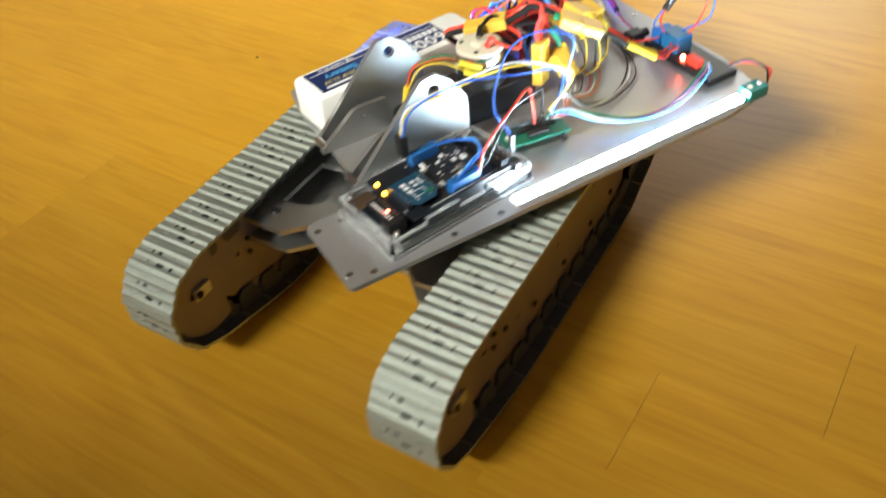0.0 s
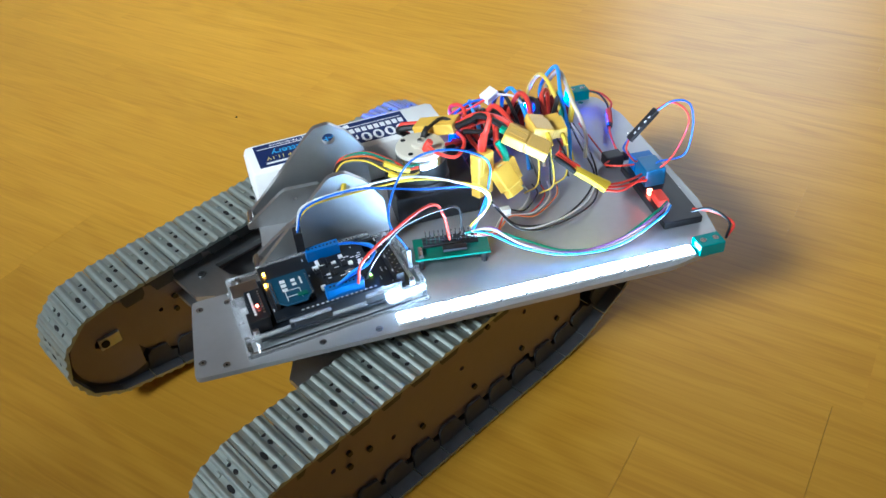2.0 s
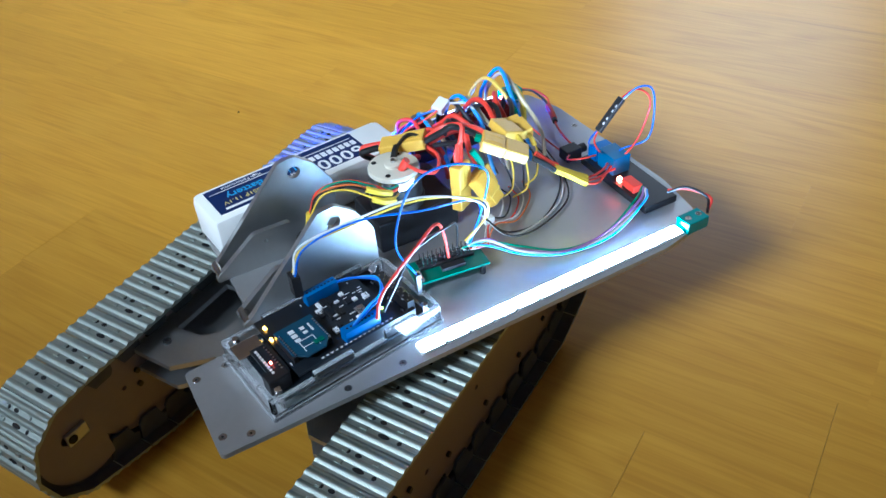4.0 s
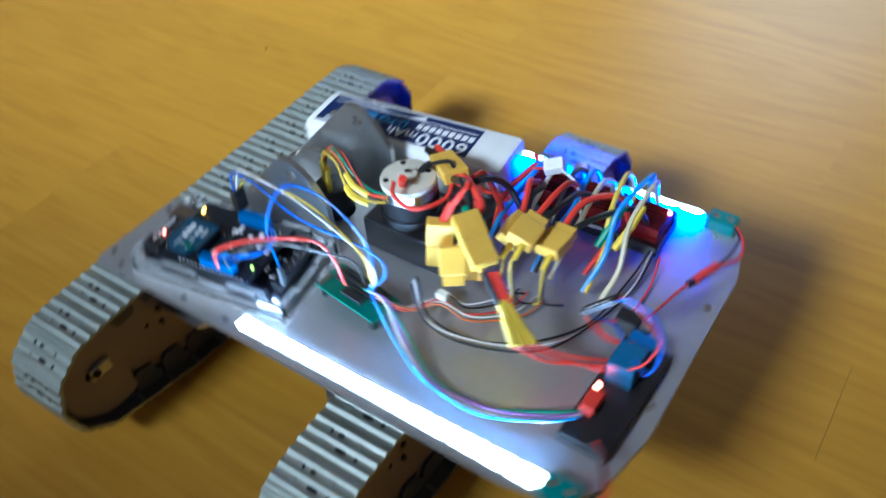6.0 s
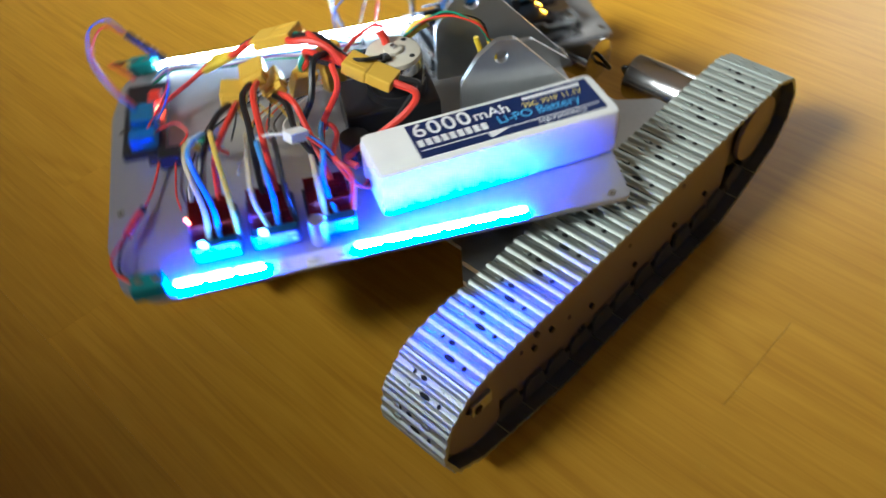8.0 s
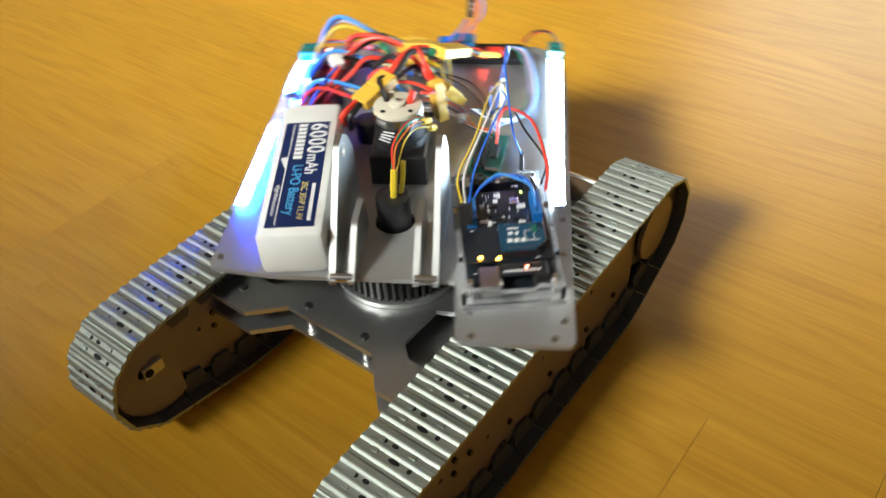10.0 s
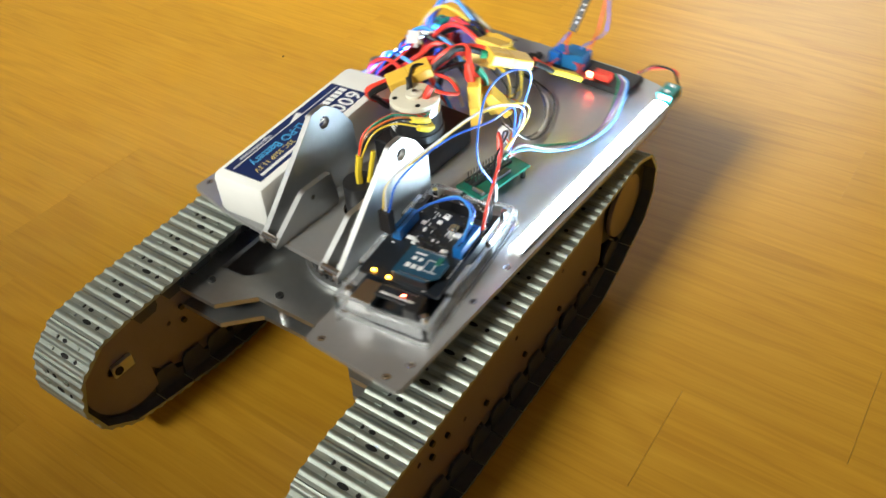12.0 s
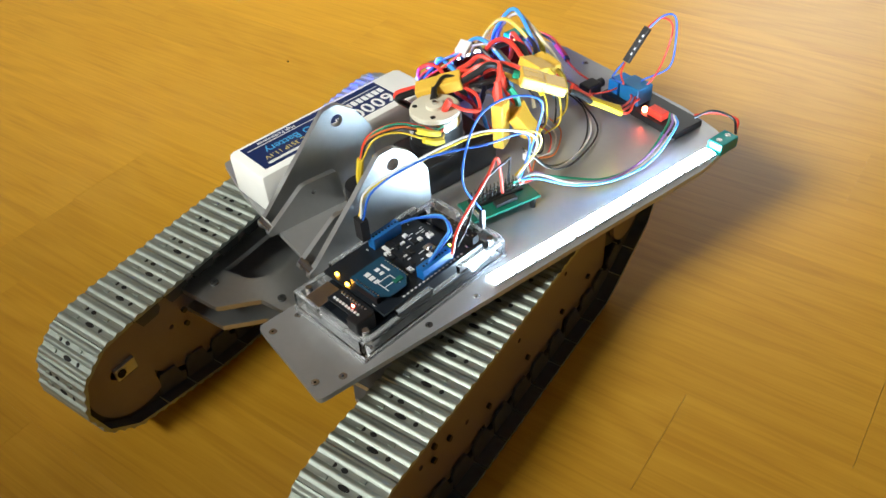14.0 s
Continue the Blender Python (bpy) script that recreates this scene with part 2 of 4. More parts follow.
def box(bm, x, y, z, sx, sy, sz, bevel=0.0, m=None, mat=0):
    """A bevelled block whose middle is x, y, z."""
    g = bmesh.ops.create_cube(bm, size=1.0)
    vs = g["verts"]
    bmesh.ops.scale(bm, vec=(sx, sy, sz), verts=vs)
    bmesh.ops.translate(bm, vec=(x, y, z), verts=vs)
    if m is not None:
        bmesh.ops.transform(bm, matrix=m, verts=vs)
    fs = {f for v in vs for f in v.link_faces}
    for f in fs:
        f.material_index = mat
    if bevel:
        es = list({e for v in vs for e in v.link_edges})
        bmesh.ops.bevel(bm, geom=es, offset=bevel, segments=2, affect="EDGES", profile=0.5)
    return bm


def cyl(bm, x, y, z, r, h, axis="z", seg=24, r2=None, mat=0, bevel=0.0):
    """A cylinder whose middle is x, y, z."""
    g = bmesh.ops.create_cone(bm, cap_ends=True, segments=seg, radius1=r, radius2=r if r2 is None else r2, depth=h)
    vs = g["verts"]
    turn = {"z": Matrix(), "x": pose(0, 0, 0, 0, 90, 0), "y": pose(0, 0, 0, 90, 0, 0)}[axis]
    bmesh.ops.transform(bm, matrix=Matrix.Translation((x, y, z)) @ turn, verts=vs)
    fs = list({f for v in vs for f in v.link_faces})
    for f in fs:
        f.material_index = mat
    if bevel:
        caps = [e for e in {e for v in vs for e in v.link_edges} if any(len(f.verts) > 4 for f in e.link_faces)]
        bmesh.ops.bevel(bm, geom=caps, offset=bevel, segments=2, affect="EDGES", profile=0.5)
    return bm


def circle(x, y, r, n=16):
    return [(x + r * math.cos(2 * math.pi * i / n), y + r * math.sin(2 * math.pi * i / n)) for i in range(n)]


def sheet(outer, holes, z0, z1, m=None):
    """A plate of the outline 'outer' with holes through it, from z0 to z1."""
    bm = bmesh.new()
    es = []
    for loop in [outer] + list(holes):
        vs = [bm.verts.new((x, y, z0)) for x, y in loop]
        es += [bm.edges.new((vs[i], vs[(i + 1) % len(vs)])) for i in range(len(vs))]
    g = bmesh.ops.triangle_fill(bm, use_beauty=True, edges=es)
    fs = [f for f in g["geom"] if isinstance(f, bmesh.types.BMFace)]
    up = bmesh.ops.extrude_face_region(bm, geom=fs)
    bmesh.ops.translate(bm, vec=(0, 0, z1 - z0), verts=[v for v in up["geom"] if isinstance(v, bmesh.types.BMVert)])
    if m is not None:
        bmesh.ops.transform(bm, matrix=m, verts=bm.verts[:])
    return bm


def rounded(pts, r, n=4):
    """The outline with its corners rounded by r."""
    out = []
    k = len(pts)
    for i in range(k):
        a, p, b = Vector(pts[i - 1]), Vector(pts[i]), Vector(pts[(i + 1) % k])
        d1, d2 = (a - p), (b - p)
        c = min(r, d1.length * 0.45, d2.length * 0.45)
        p1, p2 = p + d1.normalized() * c, p + d2.normalized() * c
        for j in range(n + 1):
            t = j / n
            q = p1 * (1 - t) ** 2 + p * 2 * t * (1 - t) + p2 * t * t
            out.append((q.x, q.y))
    return out


def tube(bm, pts, r, seg=7, steps=7, mat=0):
    """A round wire along a smooth curve through pts."""
    P = [Vector(p) for p in pts]
    P = [P[0] * 2 - P[1]] + P + [P[-1] * 2 - P[-2]]
    line = []
    for i in range(1, len(P) - 2):
        for j in range(steps):
            t = j / steps
            a, b, c, d = P[i - 1], P[i], P[i + 1], P[i + 2]
            line.append(0.5 * ((2 * b) + (c - a) * t + (2 * a - 5 * b + 4 * c - d) * t * t + (3 * b - a - 3 * c + d) * t ** 3))
    line.append(P[-2])
    side = None
    rings = []
    for i, p in enumerate(line):
        d = (line[min(i + 1, len(line) - 1)] - line[max(i - 1, 0)]).normalized()
        if side is None:
            side = d.orthogonal().normalized()
        side = (side - d * side.dot(d)).normalized()
        up = d.cross(side)
        rings.append([bm.verts.new(p + (side * math.cos(2 * math.pi * k / seg) + up * math.sin(2 * math.pi * k / seg)) * r) for k in range(seg)])
    for a, b in zip(rings, rings[1:]):
        for k in range(seg):
            f = bm.faces.new((a[k], a[(k + 1) % seg], b[(k + 1) % seg], b[k]))
            f.material_index = mat
    bm.faces.new(rings[0][::-1]).material_index = mat
    bm.faces.new(rings[-1]).material_index = mat
    return bm


def wire(name, pts, r, mat, parent, label=""):
    return part(name, tube(bmesh.new(), pts, r), mat, parent, label, smooth=True)


def lettering(name, text, size, mat, parent, m, label="", stretch=1.0, bold=0.0):
    """Raised printed text, centred on its left end."""
    cu = bpy.data.curves.new(name, "FONT")
    cu.body, cu.size, cu.extrude, cu.offset = text, size * MM, 0.00015, bold * MM
    tmp = bpy.data.objects.new(name, cu)
    scene.collection.objects.link(tmp)
    me = bpy.data.meshes.new_from_object(tmp.evaluated_get(bpy.context.evaluated_depsgraph_get()))
    bpy.data.objects.remove(tmp)
    me.transform(Matrix.Diagonal((stretch, 1, 1, 1)))
    me.materials.clear()
    me.materials.append(mat)
    ob = new(name, me)
    ob.parent = parent
    m = m.copy()
    m.translation *= MM
    ob.matrix_basis = m
    if label:
        tagged(ob, label)
    return ob


def thing(name, label, category, group=""):
    return tagged(new(name), label, category, group)


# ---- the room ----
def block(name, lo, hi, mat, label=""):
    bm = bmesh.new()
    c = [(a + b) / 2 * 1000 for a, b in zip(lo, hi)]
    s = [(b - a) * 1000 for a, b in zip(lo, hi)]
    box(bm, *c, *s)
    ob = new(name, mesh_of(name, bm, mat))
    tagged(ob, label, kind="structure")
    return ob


X0, X1, Y0, Y1, H = -2.0, 1.8, -2.6, 3.6, 2.7


def wall_with_window(name, axis, at, out, a0, a1, w0, w1, z0, z1):
    """A wall across one axis with one window opening through it."""
    pieces = [(a0, w0, 0, H), (w1, a1, 0, H), (w0, w1, 0, z0), (w0, w1, z1, H)]
    bm = bmesh.new()
    for p0, p1, q0, q1 in pieces:
        mid, wid = (p0 + p1) / 2, p1 - p0
        if axis == "y":
            box(bm, mid * 1000, (at + out / 2) * 1000, (q0 + q1) / 2 * 1000, wid * 1000, abs(out) * 1000, (q1 - q0) * 1000)
        else:
            box(bm, (at + out / 2) * 1000, mid * 1000, (q0 + q1) / 2 * 1000, abs(out) * 1000, wid * 1000, (q1 - q0) * 1000)
    ob = new(name, mesh_of(name, bm, WALL))
    return tagged(ob, "plain painted room wall", kind="structure")


def window(name, axis, at, w0, w1, z0, z1):
    bm = bmesh.new()
    f = 0.06
    for p0, p1, q0, q1 in ((w0, w0 + f, z0, z1), (w1 - f, w1, z0, z1), (w0 + f, w1 - f, z0, z0 + f), (w0 + f, w1 - f, z1 - f, z1), ((w0 + w1) / 2 - f / 2, (w0 + w1) / 2 + f / 2, z0 + f, z1 - f)):
        c = ((p0 + p1) / 2 * 1000, at * 1000) if axis == "y" else (at * 1000, (p0 + p1) / 2 * 1000)
        s = ((p1 - p0) * 1000, 60) if axis == "y" else (60, (p1 - p0) * 1000)
        box(bm, *c, (q0 + q1) / 2 * 1000, *s, (q1 - q0) * 1000, 4)
    ob = new(name, mesh_of(name, bm, TRIM))
    return tagged(ob, "white window frame with a middle post", kind="structure")


block("wall_east", (X1, Y0, 0), (X1 + 0.15, Y1, H), WALL_PALE, "plain painted room wall")
wall_with_window("wall_north", "y", Y1, 0.15, X0 - 0.15, X1 + 0.15, -1.1, 0.2, 0.9, 2.2)
wall_with_window("wall_south", "y", Y0, -0.15, X0 - 0.15, X1 + 0.15, -1.08, -0.12, 1.55, 2.55)
block("wall_west", (X0 - 0.15, Y0, 0), (X0, Y1, H), WALL, "plain painted room wall")
window("window_1", "y", Y1 + 0.1, -1.1, 0.2, 0.9, 2.2)
window("window_2", "y", Y0 - 0.1, -1.08, -0.12, 1.55, 2.55)
# Unseen low wall, added so that the floor near the camera darkens.
block("wall_partition", (X0, -1.22, 0), (X1, -1.1, 0.91), WALL_PALE, "unseen low wall added to shade the near floor")
block("ceiling", (X0 - 0.15, Y0 - 0.15, H), (X1 + 0.15, Y1 + 0.15, H + 0.1), CEIL, "plain white ceiling")
floor = block("floor", (X0 - 0.15, Y0 - 0.15, -0.03), (X1 + 0.15, Y1 + 0.15, -0.006), SEAM, "glossy beech laminate floor of narrow planks")

# ---- the tracked chassis ----
chassis = thing("tracked_chassis", "low aluminium robot chassis with two metal crawler tracks on the floor", "robot chassis")
TRACK_X, TRACK_W, LINKS = 106.5, 49.0, 35
# idler, drive wheel and two road wheels: y, z, radius
WHEELS = [(-151.5, 57.5, 41.5), (155.0, 66.5, 42.5), (-80.0, 22.0, 19.5), (112.0, 22.0, 19.5)]


def loop_path():
    """The belt round the wheels, from the top towards +y and round."""
    pts = sorted((y + r * math.cos(a), z + r * math.sin(a)) for y, z, r in WHEELS for a in [2 * math.pi * i / 90 for i in range(90)])

    def half(seq):
        out = []
        for p in seq:
            while len(out) > 1 and (out[-1][0] - out[-2][0]) * (p[1] - out[-2][1]) - (out[-1][1] - out[-2][1]) * (p[0] - out[-2][0]) >= 0:
                out.pop()
            out.append(p)
        return out[:-1]
    return half(pts) + half(pts[::-1])


PATH = loop_path()
EDGES = [math.dist(PATH[i], PATH[(i + 1) % len(PATH)]) for i in range(len(PATH))]
LOOP = sum(EDGES)


def spot(s):
    s %= LOOP
    for i, e in enumerate(EDGES):
        if s <= e:
            (a, b), (c, d) = PATH[i], PATH[(i + 1) % len(PATH)]
            return a + (c - a) * s / e, b + (d - b) * s / e
        s -= e
    return PATH[0]


def on_loop(s, x):
    """The pose on the belt at the distance s, with z outward."""
    h = LOOP / LINKS / 2
    (y0, z0), (y1, z1) = spot(s - h), spot(s + h)
    return pose(x * MM, (y0 + y1) / 2 * MM, (z0 + z1) / 2 * MM, math.degrees(math.atan2(z1 - z0, y1 - y0)), 0, 0)


def link_mesh():
    """One tread plate with three ribs, slots through its middle and a guide tab on each side."""
    bm = bmesh.new()
    L = LOOP / LINKS
    w = TRACK_W / 2
    y0 = -L / 2 + 0.5
    prof = [(y0, -2.0), (L / 2 - 0.5, -2.0)]
    pitch = (L - 1.0) / 3
    top = []
    for i in range(3):
        b = y0 + i * pitch
        top += [(b, 0.2), (b + pitch * 0.22, 0.3), (b + pitch * 0.33, 0.9), (b + pitch * 0.43, 1.35), (b + pitch * 0.52, 1.5), (b + pitch * 0.61, 1.35), (b + pitch * 0.71, 0.9), (b + pitch * 0.82, 0.3)]
    top.append((L / 2 - 0.5, 0.2))
    prof += top[::-1]
    rows = []
    for x in (-w, w):
        rows.append([bm.verts.new((x, y, z)) for y, z in prof])
    n = len(prof)
    for i in range(n):
        f = bm.faces.new((rows[0][i], rows[0][(i + 1) % n], rows[1][(i + 1) % n], rows[1][i]))
        # the inner face is coloured dark for the shade within the belt
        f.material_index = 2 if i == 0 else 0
    bm.faces.new(rows[0])
    bm.faces.new(rows[1][::-1])
    for i, (dx, sx, sy) in enumerate(((1.5, 8.0, 3.3), (-4.0, 4.6, 3.0))):
        yy = y0 + pitch * (i + 1)
        for k, hx in enumerate((dx, dx + (10.5 if i == 0 else -7.0))):
            wide = sx if k == 0 else 3.0
            vs = [bm.verts.new((hx + wide / 2 * math.cos(a), yy + sy / 2 * math.sin(a), 0.42)) for a in [2 * math.pi * j / 10 for j in range(10)]]
            bm.faces.new(vs).material_index = 1
    # pressed clips beside the slots
    for hx, yy, sx in ((-12.0, y0 + pitch, 4.5), (8.5, y0 + pitch * 2, 4.0), (-13.0, y0 + pitch * 2, 3.2)):
        box(bm, hx, yy, 0.8, sx, 2.2, 1.0)
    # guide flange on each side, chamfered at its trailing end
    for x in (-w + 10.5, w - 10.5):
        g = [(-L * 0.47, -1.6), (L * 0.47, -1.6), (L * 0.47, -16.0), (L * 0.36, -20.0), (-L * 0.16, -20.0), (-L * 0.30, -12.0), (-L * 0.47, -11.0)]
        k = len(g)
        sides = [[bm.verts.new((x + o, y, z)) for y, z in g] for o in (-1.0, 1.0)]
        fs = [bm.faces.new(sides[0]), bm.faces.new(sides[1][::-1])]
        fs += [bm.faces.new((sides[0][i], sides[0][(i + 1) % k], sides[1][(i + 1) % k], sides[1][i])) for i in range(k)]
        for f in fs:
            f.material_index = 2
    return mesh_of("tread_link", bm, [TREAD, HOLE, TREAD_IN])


LINK = link_mesh()
links = []
for side in (-1, 1):
    track = new("track")
    track.parent = chassis
    tagged(track, "crawler track of ribbed metal links")
    for i in range(LINKS):
        ob = new("tread_link", LINK)
        ob.parent = track
        ob.matrix_basis = on_loop(i * LOOP / LINKS, side * TRACK_X)
        links.append((ob, side, i * LOOP / LINKS))
    for s2 in (-1, 1):
        xs = side * TRACK_X + s2 * 11.0
        out = rounded([(-137, 40), (-130, 30), (-104, 16), (-52, 16), (-52, 24), (-44, 24), (-44, 16), (62, 16), (62, 24), (70, 24), (70, 16), (118, 16), (129, 28), (129, 92), (112, 99), (-122, 99), (-137, 90)], 3)
        holes = [circle(hx, hz, 2.0, 8) for hx, hz in ((0, 62), (64, 70), (-64, 48), (-112, 60))]
        part("side_plate", sheet(out, holes, -1.25, 1.25, Matrix.Translation((xs, 0, 0)) @ pose(0, 0, 0, 90, 0, 90)), SIDE, chassis, "flat aluminium side plate")
        for by, bz in ((-82, 83), (-99, 66), (-100.5, 54), (25, 84), (96, 85), (-84, 56), (-40, 38), (10, 36), (60, 36), (100, 38)):
            part("bolt", cyl(bmesh.new(), xs + s2 * 2.2, by, bz, 2.1, 2.2, "x", 12), PULLEY, chassis)
        idler = [(min(py, -138.0), pz) for py, pz in circle(-151.5, 57.5, 34.5, 48) if py < -134]
        part("idler_face", sheet(idler, [circle(-163, 64.5, 4.0, 12)], -1.0, 1.0, Matrix.Translation((xs + s2 * 5.2, 0, 0)) @ pose(0, 0, 0, 90, 0, 90)), SIDE, chassis, "flat aluminium idler face")
        for (wy, wz, r), face in zip(WHEELS, (27.0, 25.5, 12, 12)):
            bm = cyl(bmesh.new(), xs + s2 * (5.0 if wy == 155.0 else -2.6), wy, wz, face, 4 if wy == 155.0 else 2.4, "x", 40, bevel=0.8)
            part("wheel_disc", bm, SIDE, chassis, smooth=True)
        bm = box(bmesh.new(), xs + s2 * 7.6, -156, 64.5, 3, 16, 10, 0.6)
        cyl(bm, xs + s2 * 7.8, -160, 64.5, 3.2, 4.0, "x", 12, mat=1)
        part("axle_block", bm, [ALU, HOLE], chassis)
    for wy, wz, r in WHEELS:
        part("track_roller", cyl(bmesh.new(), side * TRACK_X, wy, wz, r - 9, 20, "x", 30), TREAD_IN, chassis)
    bm = cyl(bmesh.new(), side * 50, 155, 66.5, 18.5, 66, "x", 36, bevel=1.0)
    part("drive_motor", bm, STEEL, chassis, "bare steel gear motor", smooth=True)
    part("motor_ring", cyl(bmesh.new(), side * 78, 155, 66.5, 20, 12, "x", 36, bevel=0.6), BLACK, chassis, smooth=True)
    bm = tube(bmesh.new(), [(side * 17, 150, 76), (side * 10, 149, 74), (side * 9, 160, 60), (side * 17, 163, 58)], 1.7)
    part("motor_lead", bm, BLACK_WIRE, chassis, smooth=True)

DECK = [(-95, -96), (-58, -96), (-37, -75), (37, -75), (58, -96), (95, -96), (95, 118), (58, 118), (37, 98), (-37, 98), (-58, 118), (-95, 118)]
octo = [(-80, -66.5), (-59, -65), (-48.5, -54.5), (-48.5, -21.5), (-63, -15), (-80, -17)]
octo2 = [(-x, y) for x, y in octo][::-1]
part("upper_deck", sheet(DECK, [octo, octo2, circle(0, 0, 18, 24)], 80.5, 84.5), ALU, chassis, "upper aluminium deck plate with cut-outs")
part("lower_deck", sheet(DECK, [circle(0, 0, 8, 16)], 62, 66), ALU, chassis, "lower aluminium deck plate")
for x, y in ((-25, -67), (25, -67), (-76, -80), (76, -80), (-76, 92), (76, 92)):
    part("bolt", cyl(cyl(bmesh.new(), x, y, 85.2, 2.9, 1.8, "z", 14), x, y, 86, 1.4, 0.8, "z", 6, mat=1), [PULLEY, HOLE], chassis)
    part("spacer", cyl(bmesh.new(), x, y, 73.2, 4, 14.2, "z", 12), ALU_DARK, chassis)

# ---- the rotating platform ----
platform = thing("rotating_platform", "grey aluminium platform on a toothed pulley above the chassis", "platform")
Z = 124.5
OUT = rounded([(118, -107), (49, -107), (45, -57), (-70, -56), (-115, -50), (-115, 224), (-103, 242), (-70, 250), (58, 250), (96, 243), (112, 230), (118, 200)], 4)
screws = [(58, -102), (106, -102), (112, -88), (112, -30), (56, -84), (-110, -40), (-110, 60), (-99, 226), (40, 243), (-40, 243), (78, 233), (112, 5)]
part("base_plate", sheet(OUT, [circle(x, y, 2.4, 10) for x, y in screws] + [circle(0, 0, 13.5, 28)], Z - 3.5, Z), PLATE, platform, "brushed grey aluminium plate with cut corners")
for x, y in screws:
    part("screw", cyl(cyl(bmesh.new(), x, y, Z - 0.4, 2.25, 1.4, "z", 12), x, y, Z + 0.15, 0.8, 0.4, "z", 6, mat=1), [STEEL, HOLE], platform)
gear = []
for i in range(52):
    for k, r in ((0.0, 39.5), (0.3, 42.5), (0.62, 42.5), (0.9, 39.5)):
        a = 2 * math.pi * (i + k) / 52
        gear.append((r * math.cos(a), r * math.sin(a)))
part("toothed_pulley", sheet(gear, [circle(0, 0, 20, 30)], 89, 120.5), PULLEY, platform, "black toothed timing pulley")
part("pulley_flange", cyl(bmesh.new(), 0, 0, 87, 45, 4.6, "z", 48, bevel=0.6), ALU, platform, smooth=True)


def side_profile(pts, holes, x, thick):
    """A plate in the y-z plane at x."""
    return sheet(pts, holes, -thick / 2, thick / 2, Matrix.Translation((x, 0, 0)) @ pose(0, 0, 0, 90, 0, 90))


tall = rounded([(-64, Z), (-64, Z + 4), (-58, Z + 8), (-5, Z + 65), (6, Z + 66), (18, Z + 57), (29, Z + 40), (30, Z)], 2.6)
low = rounded([(-64, Z), (-64, Z + 4), (-58, Z + 8), (-34, Z + 27), (-8, Z + 27), (-5, Z)], 3)
for x, s in ((-31, 1), (33.5, -1)):
    part("arm_bracket", side_profile(tall, [circle(4, Z + 54.5, 4.4, 20)], x, 4), ALU, platform, "polished aluminium arm bracket with a bolt hole")
    part("bracket_gusset", side_profile(low, [circle(-27, Z + 19, 1.8, 10)], x + s * 12, 4), ALU, platform)
    part("bracket_foot", cyl(bmesh.new(), x + s * 6, -60, Z + 3.5, 3.4, 14, "x", 14), STEEL, platform, smooth=True)


def led_strip(name, x, y0, y1, lit, mat, label):
    strip = new(name)
    strip.parent = platform
    tagged(strip, label)
    part("tape", box(bmesh.new(), x, (y0 + y1) / 2, Z + 0.35, 8.0 if x > 0 else 11.0, y1 - y0, 0.6), STRIP, strip)
    n = 12
    for i in range(n):
        y = y0 + (i + 0.5) * (y1 - y0) / n
        if lit(i):
            # Lit chips are drawn oversized: the strip's glare is put into their shape.
            w, h, c = (4.6 if x > 0 else 3.4), (8.2 if x > 0 else 8.25), (1.4 if x > 0 else 1.6)
            glare_outline = [(x - w + c, y - h), (x + w - c, y - h), (x + w, y - h + c), (x + w, y + h - c), (x + w - c, y + h), (x - w + c, y + h), (x - w, y + h - c), (x - w, y - h + c)]
            bm = sheet(glare_outline, [], Z + 0.7, Z + 3.0)
            for f in bm.faces:
                mid = f.calc_center_median()
                top, low = mid.z > Z + 2.95, mid.z < Z + 1.0
                if x > 0:
                    f.material_index = 0 if top else 2 if mid.x < x - 1 and not low else 1
                else:
                    f.material_index = 2 if top else 1 if low else 0
            part("led_chip", bm, [mat, INK, LED_WHITE_SIDE if x > 0 else LED_BLUE_CORE], strip)
        else:
            part("led_chip", box(bmesh.new(), x, y, Z + 1.5, 5.0, 5.0, 1.7, 0.4), INK, strip)
    return strip


led_strip("white_led_strip", 109.5, 17, 217, lambda i: True, LED_WHITE, "lit white led strip, glaring")
led_strip("blue_led_strip", -111.0, 13, 213, lambda i: i < 6 or i >= 9, LED_BLUE, "blue led strip with one dark section")

# ---- the battery pack ----
BATTERY = put(-64.0, 20.0, Z, 6.2)
battery = thing("battery_pack", "white shrink-wrapped battery block with a navy label, lying on the platform", "battery")
bm = box(bmesh.new(), 0, 0, 16.8, 43, 152, 33, 5.0)
part("pack", bm, WHITE, battery, smooth=True)
part("label_sheet", box(bmesh.new(), 0, -10, 33.45, 31, 117, 0.3), NAVY, battery, "navy blue printed label")
TXT = pose(0, 0, 0, 0, 0, -90)


def on_label(u, v):
    """A place on the label: u along its lines from the rear end, v up its lines."""
    return Matrix.Translation((v, 48.5 - u, 33.62)) @ TXT


for i, digit in enumerate("6000"):
    lettering("printed_digit", digit, 17.0, INK, battery, on_label(2.2 + 9.4 * i, 3.0), "white printed digit", 1.0, 0.22)
lettering("printed_unit", "mAh", 12.0, INK, battery, on_label(40.0, 3.6), "", 1.0, 0.1)
lettering("printed_line", "Li-PO Battery", 9.5, INK_BLUE, battery, on_label(52.0, -4.6), "light blue printed words", 1.0, 0.08)
lettering("printed_rating", "35C 3S1P 11.1V", 6.0, INK_YELLOW, battery, on_label(71.0, 3.4), "yellow printed rating")
lettering("printed_claim", "High Performance", 4.2, INK, battery, on_label(74.0, -13.5))
for i in range(9):
    part("print_block", box(bmesh.new(), -3.0, 44.6 - i * 4.9, 33.68, 6.0, 3.6, 0.16), INK, battery)
part("printed_bar", box(bmesh.new(), 11.5, -44, 33.68, 2.4, 38, 0.16), INK, battery)
